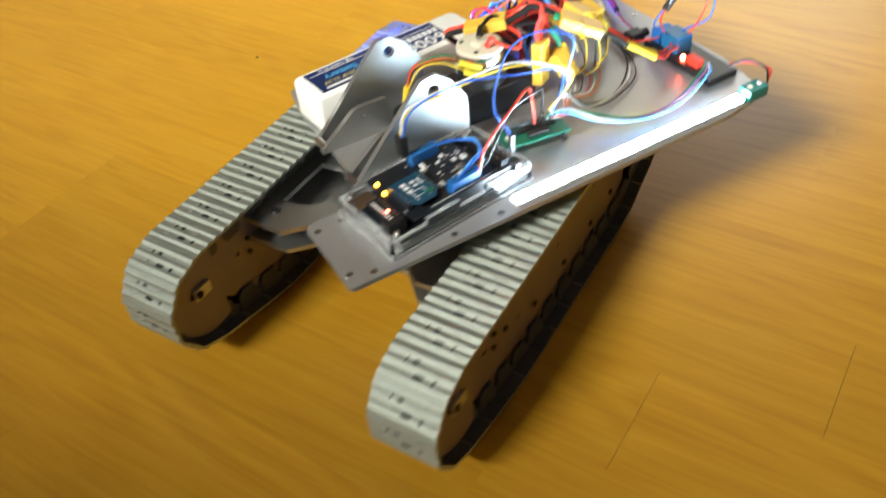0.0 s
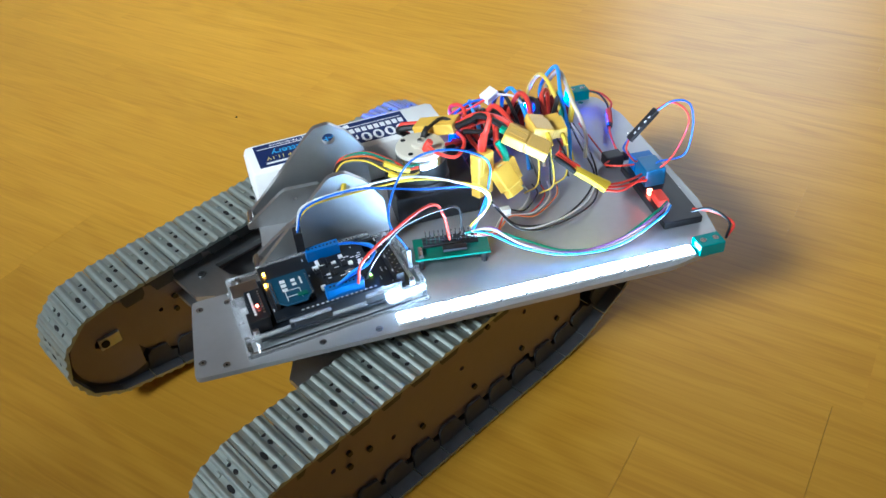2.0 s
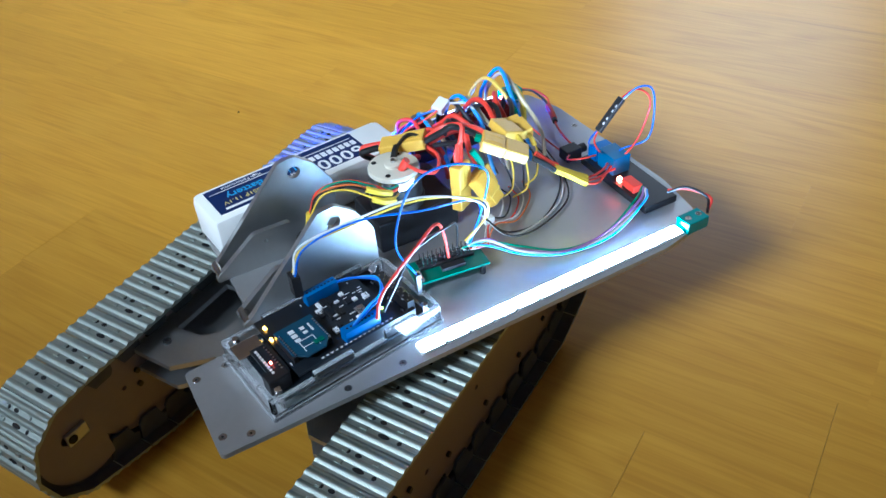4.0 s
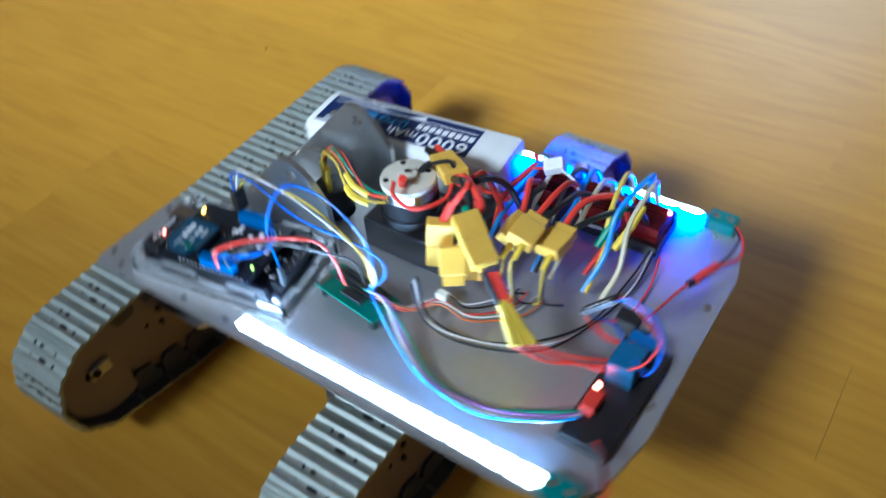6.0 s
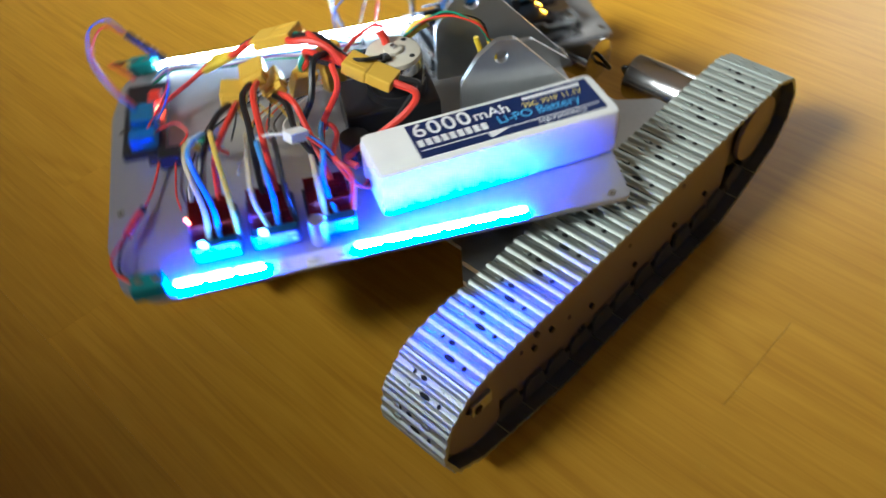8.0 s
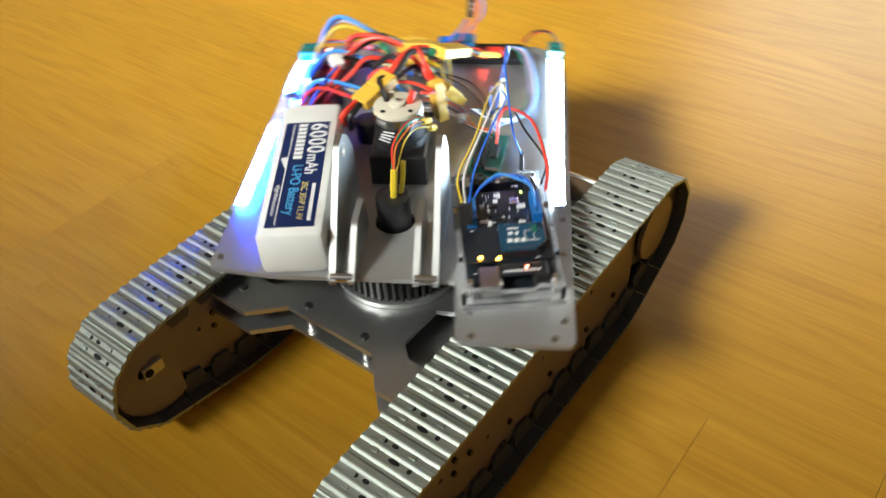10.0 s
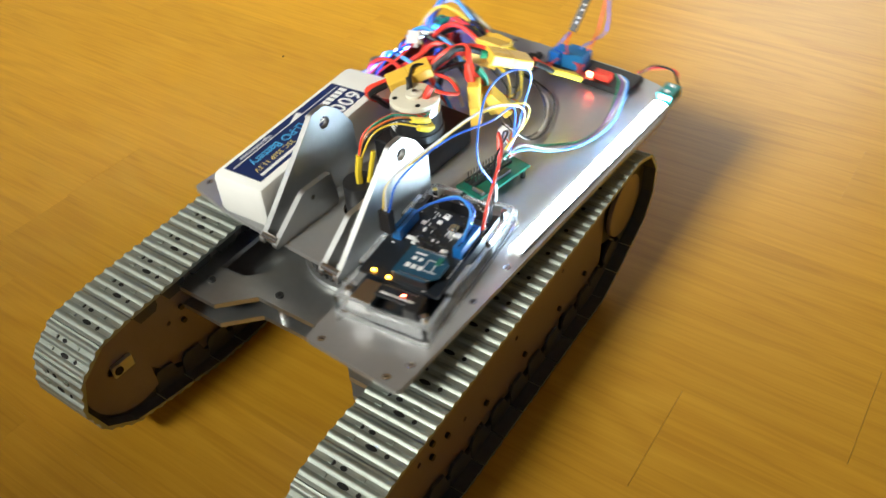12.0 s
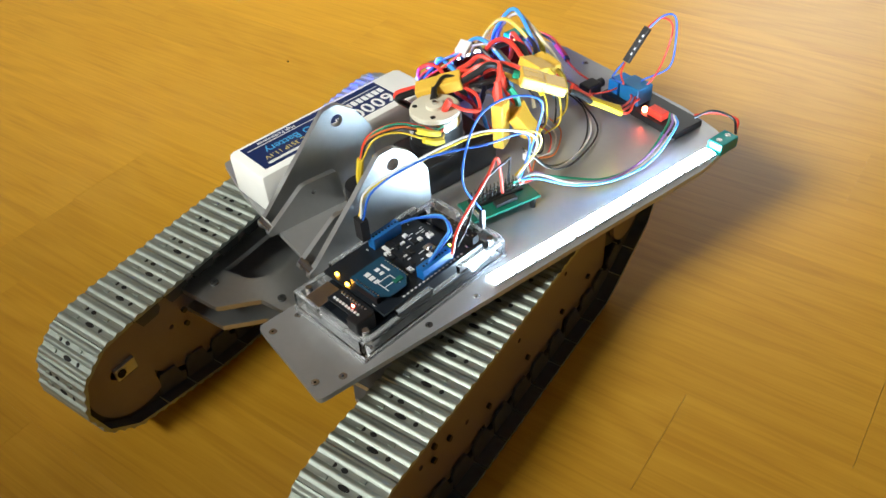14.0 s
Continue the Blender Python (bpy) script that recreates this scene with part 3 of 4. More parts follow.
part("printed_rule", box(bmesh.new(), -9.4, -10, 33.68, 0.7, 112, 0.16), INK, battery)
part("printed_swoosh", sheet(rounded([(-14.5, 5), (-9.8, -8), (-9.8, 6)], 1), [], 33.6, 33.76), INK, battery)

# ---- the turntable motor ----
MOTOR = put(-2.3, 63.7, Z, 0)
motor = thing("gear_motor", "upright gear motor with ivory cap on a black mount", "motor")
part("mount_block", box(bmesh.new(), 0, 6, 12, 40, 60, 24, 1.5), BLACK, motor, "black gearbox block")
part("gearbox", cyl(bmesh.new(), 0, 0, 15, 19.0, 30, "z", 36, bevel=1.2), BLACK, motor, smooth=True)
part("motor_can", cyl(bmesh.new(), 0, 0, 38, 17.5, 22, "z", 40, bevel=0.8), STEEL, motor, smooth=True)
part("motor_label", cyl(bmesh.new(), 0, 0, 36, 17.75, 12, "z", 40), BLACK, motor, smooth=True)
for i in range(4):
    part("label_line", box(bmesh.new(), 0, 0, 0, 0.3, 10 - 2 * (i % 2), 1.0, 0, Matrix.Rotation(radians(-120 + i * 5), 4, "Z") @ Matrix.Translation((17.8, 0, 32 + i * 2.6))), INK, motor)
bm = cyl(bmesh.new(), 0, 0, 49, 17.2, 6.5, "z", 40, bevel=1.5)
cyl(bm, 0, 0, 53, 6.0, 3.0, "z", 24, bevel=0.6)
part("end_cap", bm, IVORY, motor, smooth=True)
part("shaft_end", cyl(bmesh.new(), 0, 0, 55, 1.7, 2.4, "z", 12), STEEL, motor)
for x, y in ((-10, 8), (10, -9), (-9, -10)):
    part("cap_slot", cyl(bmesh.new(), x, y, 52.2, 1.8, 0.7, "z", 10), HOLE, motor)
part("red_terminal", tube(bmesh.new(), [(8, 2, 51), (9.5, 3, 56), (11, 5, 60)], 2.6), RED, motor, "red heat-shrink terminal sleeve", smooth=True)
part("black_terminal", tube(bmesh.new(), [(-8, 4, 51), (-9, 6, 55), (-12, 9, 57)], 2.2), BLACK_WIRE, motor, smooth=True)

# ---- the controller ----
BOARD = put(74.0, -21.0, Z, 8.0)
board = thing("controller_board", "black controller board with radio shield in an open clear acrylic case", "circuit board")
part("case_base", box(bmesh.new(), 0, 0, 2.0, 62, 116, 3.0, 0.4), ACRYLIC, board, "clear acrylic base")
for x in (-29.5, 29.5):
    outl = [(-57, 3.6), (57, 3.6), (57, 14), (40, 14), (40, 18), (18, 18), (18, 13), (-4, 13), (-4, 18), (-30, 18), (-30, 14), (-57, 14)]
    part("case_side", side_profile(outl, [], x, 3.0), ACRYLIC, board, "clear acrylic side wall")
for y in (-56.2, 56.2):
    outl = [(-27.8, 3.6), (27.8, 3.6), (27.8, 15), (14, 15), (14, 12), (-8, 12), (-8, 15), (-27.8, 15)]
    part("case_end", sheet(outl, [], -1.5, 1.5, Matrix.Translation((0, y, 0)) @ pose(0, 0, 0, 90, 0, 0)), ACRYLIC, board, "clear acrylic end wall")
for x in (-25, 25):
    for y in (-50, 50):
        part("stand_off", cyl(cyl(bmesh.new(), x, y, 9.5, 2.2, 12, "z", 10), x, y, 16, 1.9, 1.8, "z", 14), STEEL, board)
part("main_board", box(bmesh.new(), 0, 0.5, 8.5, 53, 101, 1.6), PCB_BLACK, board)
# Thin strips added along the walls and base for their edge glints.
for x in (-29.5, 29.5):
    for y0, y1, z in ((40, 57, 14), (18, 40, 18), (-4, 18, 13), (-30, -4, 18), (-57, -30, 14)):
        part("case_edge", box(bmesh.new(), x, (y0 + y1) / 2, z + 0.35, 2.8, y1 - y0 - 0.4, 0.6), ACRYLIC_GLINT, board, "thin milky strip for the glint of an acrylic edge")
for y in (-56.2, 56.2):
    for x0, x1, z in ((14, 27.8, 15), (-8, 14, 12), (-27.8, -8, 15)):
        part("case_edge", box(bmesh.new(), (x0 + x1) / 2, y, z + 0.35, x1 - x0 - 0.4, 2.8, 0.6), ACRYLIC_GLINT, board, "thin milky strip for the glint of an acrylic edge")
for s in (-1, 1):
    part("base_edge", box(bmesh.new(), s * 31.4, 0, 2.0, 0.7, 116, 2.8), ACRYLIC_GLINT, board, "thin milky strip for the glint of an acrylic edge")
    part("base_edge", box(bmesh.new(), 0, s * 58.4, 2.0, 62, 0.7, 2.8), ACRYLIC_GLINT, board, "thin milky strip for the glint of an acrylic edge")
part("usb_socket", box(bmesh.new(), -13, -48, 13.0, 13, 17, 10, 0.5), STEEL, board, "silver usb socket")
part("power_jack", box(bmesh.new(), 17, -46, 14.5, 9, 13.5, 11, 0.8), BLACK, board)
for x in (-24, 24):
    part("pin_header", box(bmesh.new(), x, 8, 13.4, 2.6, 70, 8.4), BLACK, board)
bm = bmesh.new()
box(bm, 0, 45, 13.4, 36, 5.2, 8.4)
part("pin_header", bm, BLACK, board)
part("shield_board", box(bmesh.new(), 0, -3, 18.6, 53, 68, 1.6), PCB_BLACK, board, "black shield board")
part("blue_socket", box(bmesh.new(), -20, 6, 23, 6, 22, 8, 0.3), HEADER_BLUE, board, "blue socket strip")
part("blue_socket", box(bmesh.new(), 21, 8, 23, 6, 24, 8, 0.3), HEADER_BLUE, board, "blue socket strip")
for i in range(8):
    part("socket_hole", box(bmesh.new(), -20, -2.7 + i * 2.5, 27.1, 1.1, 1.1, 0.3), HOLE, board)
    part("socket_hole", box(bmesh.new(), 21, -0.7 + i * 2.5, 27.1, 1.1, 1.1, 0.3), HOLE, board)
for x in (-11, 11):
    part("radio_header", box(bmesh.new(), 7, x - 22, 21.6, 22, 2.6, 4.5), BLACK, board)
outl = [(-12.2, -13), (-12.2, 8), (-6, 14.5), (6, 14.5), (12.2, 8), (12.2, -13)]
radio = part("radio_module", sheet([(x, -y) for x, y in outl][::-1], [], 0, 1.4), PCB_BLUE, board, "dark blue radio module with white print", m=put(8, -22, 24.0, 90))
for px, py, sx, sy in ((-4, 7, 3.4, 3.0), (-4, 3, 3.4, 3.0), (-4, -1, 3.4, 2.4), (2.5, 6, 2.8, 2.6), (2.5, 2, 2.8, 2.2), (7, 4, 1.2, 7), (0, -8, 9, 0.5), (4.5, -6, 0.5, 4)):
    part("print_block", box(bmesh.new(), px, py, 1.5, sx, sy, 0.2), INK, radio)
part("aerial_chip", box(bmesh.new(), 5, -9, 1.9, 6, 3, 0.9), PCB_GREEN, radio)
for i in range(10):
    for x in (-11, 11):
        part("solder_pin", box(bmesh.new(), x, 8 - i * 2, 1.6, 1.0, 1.0, 0.8), STEEL, radio)
part("adapter_board", box(bmesh.new(), 6, -44, 19, 27, 11, 1.4), PCB_BLACK, board)
for i in range(9):
    part("solder_pin", cyl(bmesh.new(), -4 + i * 2.5, -47, 20, 0.9, 0.8, "z", 8), INK, board)
    part("solder_pin", cyl(bmesh.new(), -4 + i * 2.5, -41.5, 20, 0.7, 0.8, "z", 8), STEEL, board)
rng = random.Random(4)
for i in range(26):
    x, y = rng.uniform(-14, 15), rng.uniform(-6, 28)
    part("surface_chip", box(bmesh.new(), x, y, 20.0, rng.uniform(1.5, 6), rng.uniform(1.2, 4), 1.2), BLACK if i % 3 else INK, board)
part("push_button", cyl(box(bmesh.new(), 8, 16, 21, 6, 6, 3.5, 0.3), 8, 16, 23.4, 1.7, 1.4, "z", 10), STEEL, board)
part("indicator", box(bmesh.new(), -6.7, -35.5, 20.2, 2.4, 1.6, 1.6, 0.3), LED_ORANGE, board, "lit orange indicator")
part("indicator", box(bmesh.new(), -17.6, -34, 20.2, 2.4, 1.6, 1.6, 0.3), LED_ORANGE, board, "lit orange indicator")
part("indicator", box(bmesh.new(), 9, -44.5, 20.4, 1.6, 1.2, 1.0, 0.2), LED_RED, board, "small lit red indicator")
part("indicator", box(bmesh.new(), 14, 27, 20.4, 1.6, 1.2, 1.0, 0.2), LED_GREEN, board, "small lit green indicator")

# ---- the relay module ----
RELAY = put(45, 226, Z, -2)
relay = thing("relay_module", "small blue relay on a black board at the platform's rear edge", "relay")
part("relay_tray", box(bmesh.new(), 0, 0, 3.2, 76, 28, 5.6, 0.8), BLACK, relay)
part("relay_case", box(bmesh.new(), -14, -2, 13, 19, 15, 14, 0.7), RELAY_BLUE, relay, "blue relay case")
part("screw_terminal", box(bmesh.new(), -31, -1, 11, 10, 16, 10, 0.5), HEADER_BLUE, relay)
part("indicator", box(bmesh.new(), 3.4, -9.5, 8.0, 3.4, 3.0, 4.0, 0.6), LED_RED, relay, "lit red indicator")
part("red_block", box(bmesh.new(), 14, -7, 9, 14, 8, 6, 0.8), RED, relay)

# ---- motor drivers ----
DRIVERS = []
for i in range(3):
    d = thing("motor_driver", "black motor driver with red finned heat sink and blue lights", "motor driver", "motor drivers on the platform")
    part("driver_board", box(bmesh.new(), 0, 0, 5, 30, 28, 8, 0.6), BLACK, d)
    part("heat_sink", box(bmesh.new(), 0, 0, 11, 24, 24, 3), HEATSINK, d, "red anodised heat sink")
    for k in range(8):
        part("fin", box(bmesh.new(), -10.5 + k * 3, 0, 16, 1.0, 24, 8), HEATSINK, d)
    part("terminal_block", box(bmesh.new(), -17.5, 0, 7, 6, 26, 11, 0.4), PCB_BLUE, d)
    part("indicator", box(bmesh.new(), -19, 6, 13.2, 4.2, 4.2, 1.8, 0.5), LED_BLUE_SMALL, d, "lit blue indicator")
    part("printed_label", box(bmesh.new(), -20.75, -0.5, 7.4, 0.3, 23, 7.5), INK, d, "white printed label")
    for k in range(4):
        part("label_line", box(bmesh.new(), -20.95, -1.5 + (k % 2) * 2, 4.9 + k * 1.7, 0.15, 15 + 3 * (k % 3), 0.7), NAVY, d)
    if i == 2:
        part("indicator", box(bmesh.new(), -6, 12, 21, 2.5, 2.0, 1.4, 0.3), LED_RED, d, "lit red indicator")
    DRIVERS.append((d, put(-76, 122 + i * 33, Z)))

# ---- the small green board ----
PCB = put(60, 66, Z + 8, -8)
pcb = thing("pin_board", "green prototype board with rows of upright pins on stand-offs", "circuit board")
part("board", box(bmesh.new(), 0, 0, 0.8, 22, 50, 1.6), PCB_GREEN, pcb)
for x in (-8, 8):
    for y in (-21, 21):
        part("stand_off", cyl(bmesh.new(), x, y, -4.1, 2, 8.2, "z", 10), BLACK, pcb)
part("chip", box(bmesh.new(), 4.5, 2, 2.9, 5, 16, 2.6, 0.3), BLACK, pcb)
for x in (-8, -4.5, -1):
    part("pin_base", box(bmesh.new(), x, 0, 2.6, 2.4, 37, 2.0, 0.2), BLACK, pcb)
for i in range(12):
    for x in (-8, -4.5, -1):
        part("pin", box(bmesh.new(), x, -16 + i * 2.9, 5.5, 0.7, 0.7, 8), STEEL, pcb)
part("crystal", cyl(bmesh.new(), 6, -21, 3.2, 1.8, 9, "x", 12), STEEL, pcb)

# ---- terminals at the strips' rear ends ----
for x, y, lab in ((110, 228, "teal"), (-108, 226, "teal")):
    bm = box(bmesh.new(), x, y, Z + 4.5, 12, 18, 9, 0.8)
    for k in (-4.5, 4.5):
        cyl(bm, x, y + k, Z + 9.1, 2.2, 0.5, "z", 12, mat=1)
    part("strip_terminal", bm, [TEAL, STEEL], platform, "teal screw terminal")

# silk-screen marks on the boards
rng2 = random.Random(8)
for i in range(22):
    part("print_mark", box(bmesh.new(), rng2.uniform(-22, 22), rng2.choice((33, 35, 38, 41, -36, 29, 24, -8)), 19.5 if i % 2 else 9.4, rng2.uniform(1, 3.5), 0.7, 0.15), INK, board)
for i in range(16):
    part("print_mark", box(bmesh.new(), 24.2, -20 + i * 3.1, 19.5, 1.0, 1.6, 0.15), INK, board)
    part("print_mark", box(bmesh.new(), rng2.uniform(-12, 12), rng2.uniform(0, 28), 19.5, 0.6, rng2.uniform(1.5, 4), 0.15), INK, board)
for sx, sy, lx, ly in ((0, 6.5, 9, 0.5), (4.5, 2, 0.5, 9), (-4.5, 2, 0.5, 9)):
    part("print_line", box(bmesh.new(), sx, sy - 9, 1.5, lx, ly, 0.2), INK, radio)
for i in range(14):
    part("header_pin", box(bmesh.new(), -16 + i * 2.5, 46.4 - (i % 2) * 2.5, 17.8, 0.9, 0.9, 0.6), STEEL, board)
for ob in board.children:
    if ob.name.startswith(("case_", "base_edge")):
        ob.visible_shadow = False

# ---- the wiring: heights are above the platform's plate ----
harness = thing("wiring_harness", "tangle of coloured wires and yellow power connectors on the platform", "wiring")


def power_plug(at, way, up=(0, 0, 1), mated=True, label="yellow power connector"):
    """A two-part moulded connector, its long axis along 'way'."""
    y = Vector(way).normalized()
    z = (Vector(up) - y * Vector(up).dot(y)).normalized()
    x = y.cross(z)
    m = Matrix((x, y, z)).transposed().to_4x4()
    m.translation = at
    bm = bmesh.new()
    if mated:
        box(bm, 0, -8.3, 0, 15.8, 16, 8.2, 1.0)
        box(bm, 0, 8.0, 0, 15.2, 16, 7.6, 1.0)
        box(bm, 0, -0.3, 0, 14.6, 1.2, 7.2)
        for k in (-2.5, 2.5):
            box(bm, k * 1.4, -8.3, 4.2, 1.2, 11, 0.5)
    else:
        box(bm, 0, -3, 0, 15.8, 17, 8.2, 1.1)
        box(bm, 0, 8.0, 0, 12.8, 6, 6.4, 0.6)
    ob = part("power_connector", bm, YELLOW, harness, label, m)
    return ob


wob = random.Random(21)


def lead(pts, r, mat, label="", name="power_lead"):
    """A wire through pts that wanders a little between its ends."""
    k = 0.0 if len(pts) < 4 else min(4.0, 1.2 + 1.3 * r)
    pts = [p if i in (0, len(pts) - 1) else tuple(v + wob.uniform(-k, k) * (0.5 if j == 2 else 1) for j, v in enumerate(p)) for i, p in enumerate(pts)]
    pts = [(x, y, max(z, r + 0.2)) for x, y, z in pts]
    return wire(name, pts, r, mat, harness, label)


def twin(pts, r, mats, gap, name="power_lead"):
    for i, mt in enumerate(mats):
        o = (i - (len(mats) - 1) / 2) * gap
        lead([(x + o * 0.6, y - o * 0.7, z + abs(o) * 0.1 + (o * 0.25 if 0 < k < len(pts) - 1 else 0)) for k, (x, y, z) in enumerate(pts)], r, mt, name=name)


def sleeve(pts, r, mat, label=""):
    return lead(pts, r, mat, label, "heat_shrink")


# battery to switch plug to the distribution bundle
power_plug((-21, 81, 53), (-20, -26, -8))
twin([(-56, 99, 14), (-46, 102, 16), (-41, 84, 22), (-43, 63, 36), (-37, 61, 47), (-31, 68, 50)], 2.3, (RED, BLACK_WIRE), 5)
twin([(-11, 94, 56), (-4, 104, 63), (4, 113, 66), (14, 118, 64), (20, 122, 61)], 2.3, (RED, BLACK_WIRE), 5)
lead([(-11, 93, 57), (0, 108, 68), (9, 108, 62), (16, 103, 52), (20, 101, 46)], 2.0, RED)
lead([(-10, 95, 54), (2, 112, 60), (12, 116, 48), (17, 120, 38)], 2.0, RED)
lead([(-8, 97, 52), (4, 110, 54), (13, 108, 50), (19, 105, 44)], 1.8, BLACK_WIRE)
sleeve([(12, 106, 60), (17, 103, 51), (20, 101, 45)], 2.6, RED, "red heat shrink")
sleeve([(13, 115, 52), (16, 119, 44), (17, 120, 37)], 2.5, GREEN_WIRE, "green heat shrink")
sleeve([(15, 117, 63), (20, 122, 61), (23, 125, 60)], 2.8, GREEN_WIRE, "green heat shrink")
power_plug((29, 131, 57), (24, 34, -16))
power_plug((21, 101, 34), (2, -1, -20), (1, 0.6, 0))
power_plug((19, 121, 27), (6, 5, -16), (1, 0.3, 0.3), False)
power_plug((30, 116, 30), (9, 6, -12), (0.3, 0.2, 1), False)
# from the mated pair to the relay
twin([(40, 147, 50), (44, 154, 44), (47, 160, 39)], 1.9, (RED, RED, BLACK_WIRE), 3.4)
for k in (-1, 0, 1):
    sleeve([(46 + k, 158 - k, 40), (52 + k * 2.5, 168 - k * 2, 34 + k), (58 + k * 4.5, 178 - k * 3.5, 28 + k * 1.5)], 2.3, SLEEVE_YELLOW, "yellow sleeve")
    lead([(58 + k * 4.5, 178 - k * 3.5, 28 + k * 1.5), (52 + k * 3, 192, 22), (44 + k * 3, 206, 18), (38 + k * 4, 216, 14)], 0.9, RED, name="jumper_wire")
# plugs of the motor drivers with their leads
for i, (px, py, pz) in enumerate(((-2, 139, 43), (2, 149, 51), (-5, 163, 44))):
    power_plug((px, py, pz), (-1, 0.12 * (i - 1), 0.05), (0.1, 0.7 - 0.4 * i, 1), False)
    ey = 122 + i * 33
    for k, mt in enumerate((RED, BLACK_WIRE)):
        o = (k - 0.5) * 6
        lead([(px - 8, py + o * 0.6, pz), (px - 28, py + o + (ey - py) * 0.3, pz + 7 - 3 * k), (px - 48, py + o + (ey - py) * 0.75, pz - 2 - 3 * k), (-64, ey + o - 3, 24), (-70, ey + o - 2, 12)], 1.9, mt)
    lead([(px + 9, py - 2, pz - 2), (px + 21, py + 1, pz - 14), (px + 20, py + 5, 14), (px + 9, py + 10, 4)], 0.7, BLACK_WIRE, name="signal_wire")
    sleeve([(px + 9, py + 2.5, pz), (px + 15, py + 2.5, pz - 2), (px + 20, py + 2, pz - 5)], 1.7, SLEEVE_YELLOW, "yellow sleeve")
    lead([(px + 15, py + 2, pz - 2), (px + 22, py + 3, pz - 9), (px + 24, py + 3, 16), (px + 17, py - 5, 5)], 0.7, YELLOW_WIRE, name="signal_wire")
    for k, (mt, o) in enumerate(((SKY_WIRE, 3), (CREAM_WIRE, 9), ((RED, BLACK_WIRE, YELLOW_WIRE)[i], -7))):
        top = (40, 44, 54)[i] - (0, 7, 4)[k] + (i * k) % 3 * 2
        lead([(-88, ey + o - 6, 10), (-84, ey + o - 5, 30), (-66, ey + o - 3, top), (-42, ey + o - 5, top - 8), (-22, ey + o - 8 + 4 * k, 24), (-8, ey + o - 12 + 6 * k, 8)], 1.6, mt)
sleeve([(-46, 184, 47), (-34, 181, 38), (-26, 178, 29)], 2.3, GREEN_WIRE, "green heat shrink")
sleeve([(-52, 193, 46), (-40, 192, 40), (-30, 187, 28)], 2.3, SLEEVE_YELLOW, "yellow sleeve")
lead([(-18, 175, 12), (-26, 180, 24), (-30, 182, 30)], 1.5, RED)
# balance plug of the battery
part("balance_plug", box(bmesh.new(), 0, 0, 0, 9, 12, 6, 0.6), WHITE, harness, "white balance plug", put(-59, 132, 47, 30, 15, 10))
for k, mt in enumerate((RED, BLACK_WIRE, BLUE_WIRE, RED)):
    o = (k - 1.5) * 1.7
    lead([(-58 + o, 127, 46), (-66 + o, 118, 38), (-78 + o, 108, 24), (-76 + o, 100, 14), (-70 + o, 96, 12)], 0.9, mt, name="balance_wire")
lead([(-57, 138, 48), (-50, 150, 44), (-44, 160, 30), (-50, 170, 20)], 0.9, WHITE_WIRE, name="balance_wire")
lead([(-4, 104, 60), (-16, 110, 62), (-31, 115, 48), (-33, 124, 26), (-33, 120, 4)], 2.1, BLACK_WIRE)
lead([(-14, 103, 58), (-24, 104, 50), (-28, 113, 26), (-30, 119, 4)], 2.0, RED)
# slip ring with its leads to the motor
part("slip_ring", cyl(bmesh.new(), 0, 0, 9, 11.5, 26, "z", 32, bevel=1.0), BLACK, harness, "black slip ring standing in the plate", smooth=True)
sleeve([(1, -1, 20), (2, -2, 30), (3, 0, 43)], 2.4, SLEEVE_YELLOW, "yellow sleeve")
sleeve([(5, 3, 20), (7, 5, 32), (8, 8, 44)], 1.8, SLEEVE_YELLOW, "yellow sleeve")
for k, mt in enumerate((GREEN_WIRE, RED, BROWN_WIRE, BLACK_WIRE, YELLOW_WIRE)):
    o = (k - 2) * 1.5
    lead([(3 + o * 0.5, 0, 42), (6 + o, 8, 56), (13 + o, 24, 61 - o), (20 + o * 0.8, 38, 55 - o), (19 + o, 50, 48 - o), (14, 58, 44 - o)], 0.7, mt, name="signal_wire")
sleeve([(19, 34, 57), (22, 42, 53), (20, 50, 48)], 2.2, SLEEVE_YELLOW, "yellow sleeve")
sleeve([(23, 36, 51), (25, 43, 47), (22, 51, 43)], 2.2, SLEEVE_YELLOW, "yellow sleeve")
lead([(14, 66, 60), (20, 72, 58), (18, 82, 50), (6, 92, 50), (-8, 92, 53)], 1.3, RED)
lead([(-14, 73, 57), (-18, 84, 60), (-12, 92, 58)], 1.3, BLACK_WIRE)
# jumper wires from the controller over to the pin board
part("jumper_plug", box(bmesh.new(), 51, -31, 34, 8, 5.5, 15, 0.3), BLACK, harness)
for k, mt in enumerate((YELLOW_WIRE, WHITE_WIRE, BLUE_WIRE)):
    o = (k - 1) * 2.2
    lead([(51 + o, -31, 41), (52 + 2 * o, -22, 54 + 4 * k), (60 + 2.6 * o, 8, 64 + 5 * k), (68 + 2.2 * o, 48, 68 + 7 * (k % 2)), (68 - 1.6 * o, 84, 60 - 3 * k), (66 - 2 * o, 91, 46 - 4 * k), (62 + o, 80, 22)], 0.68, mt, name="jumper_wire")
part("jumper_plug", box(bmesh.new(), 84, 33, 27, 2.8, 2.8, 14, 0.2), BLACK, harness)
lead([(84, 33, 33), (80, 24, 58), (72, 40, 88), (73, 66, 93), (75, 88, 80), (69, 92, 54), (63, 82, 22)], 0.68, BLUE_WIRE, name="jumper_wire")
lead([(100, -2, 30), (102, 4, 46), (92, 30, 60), (76, 54, 56), (70, 62, 42), (66, 64, 20)], 1.0, RED, name="jumper_wire")
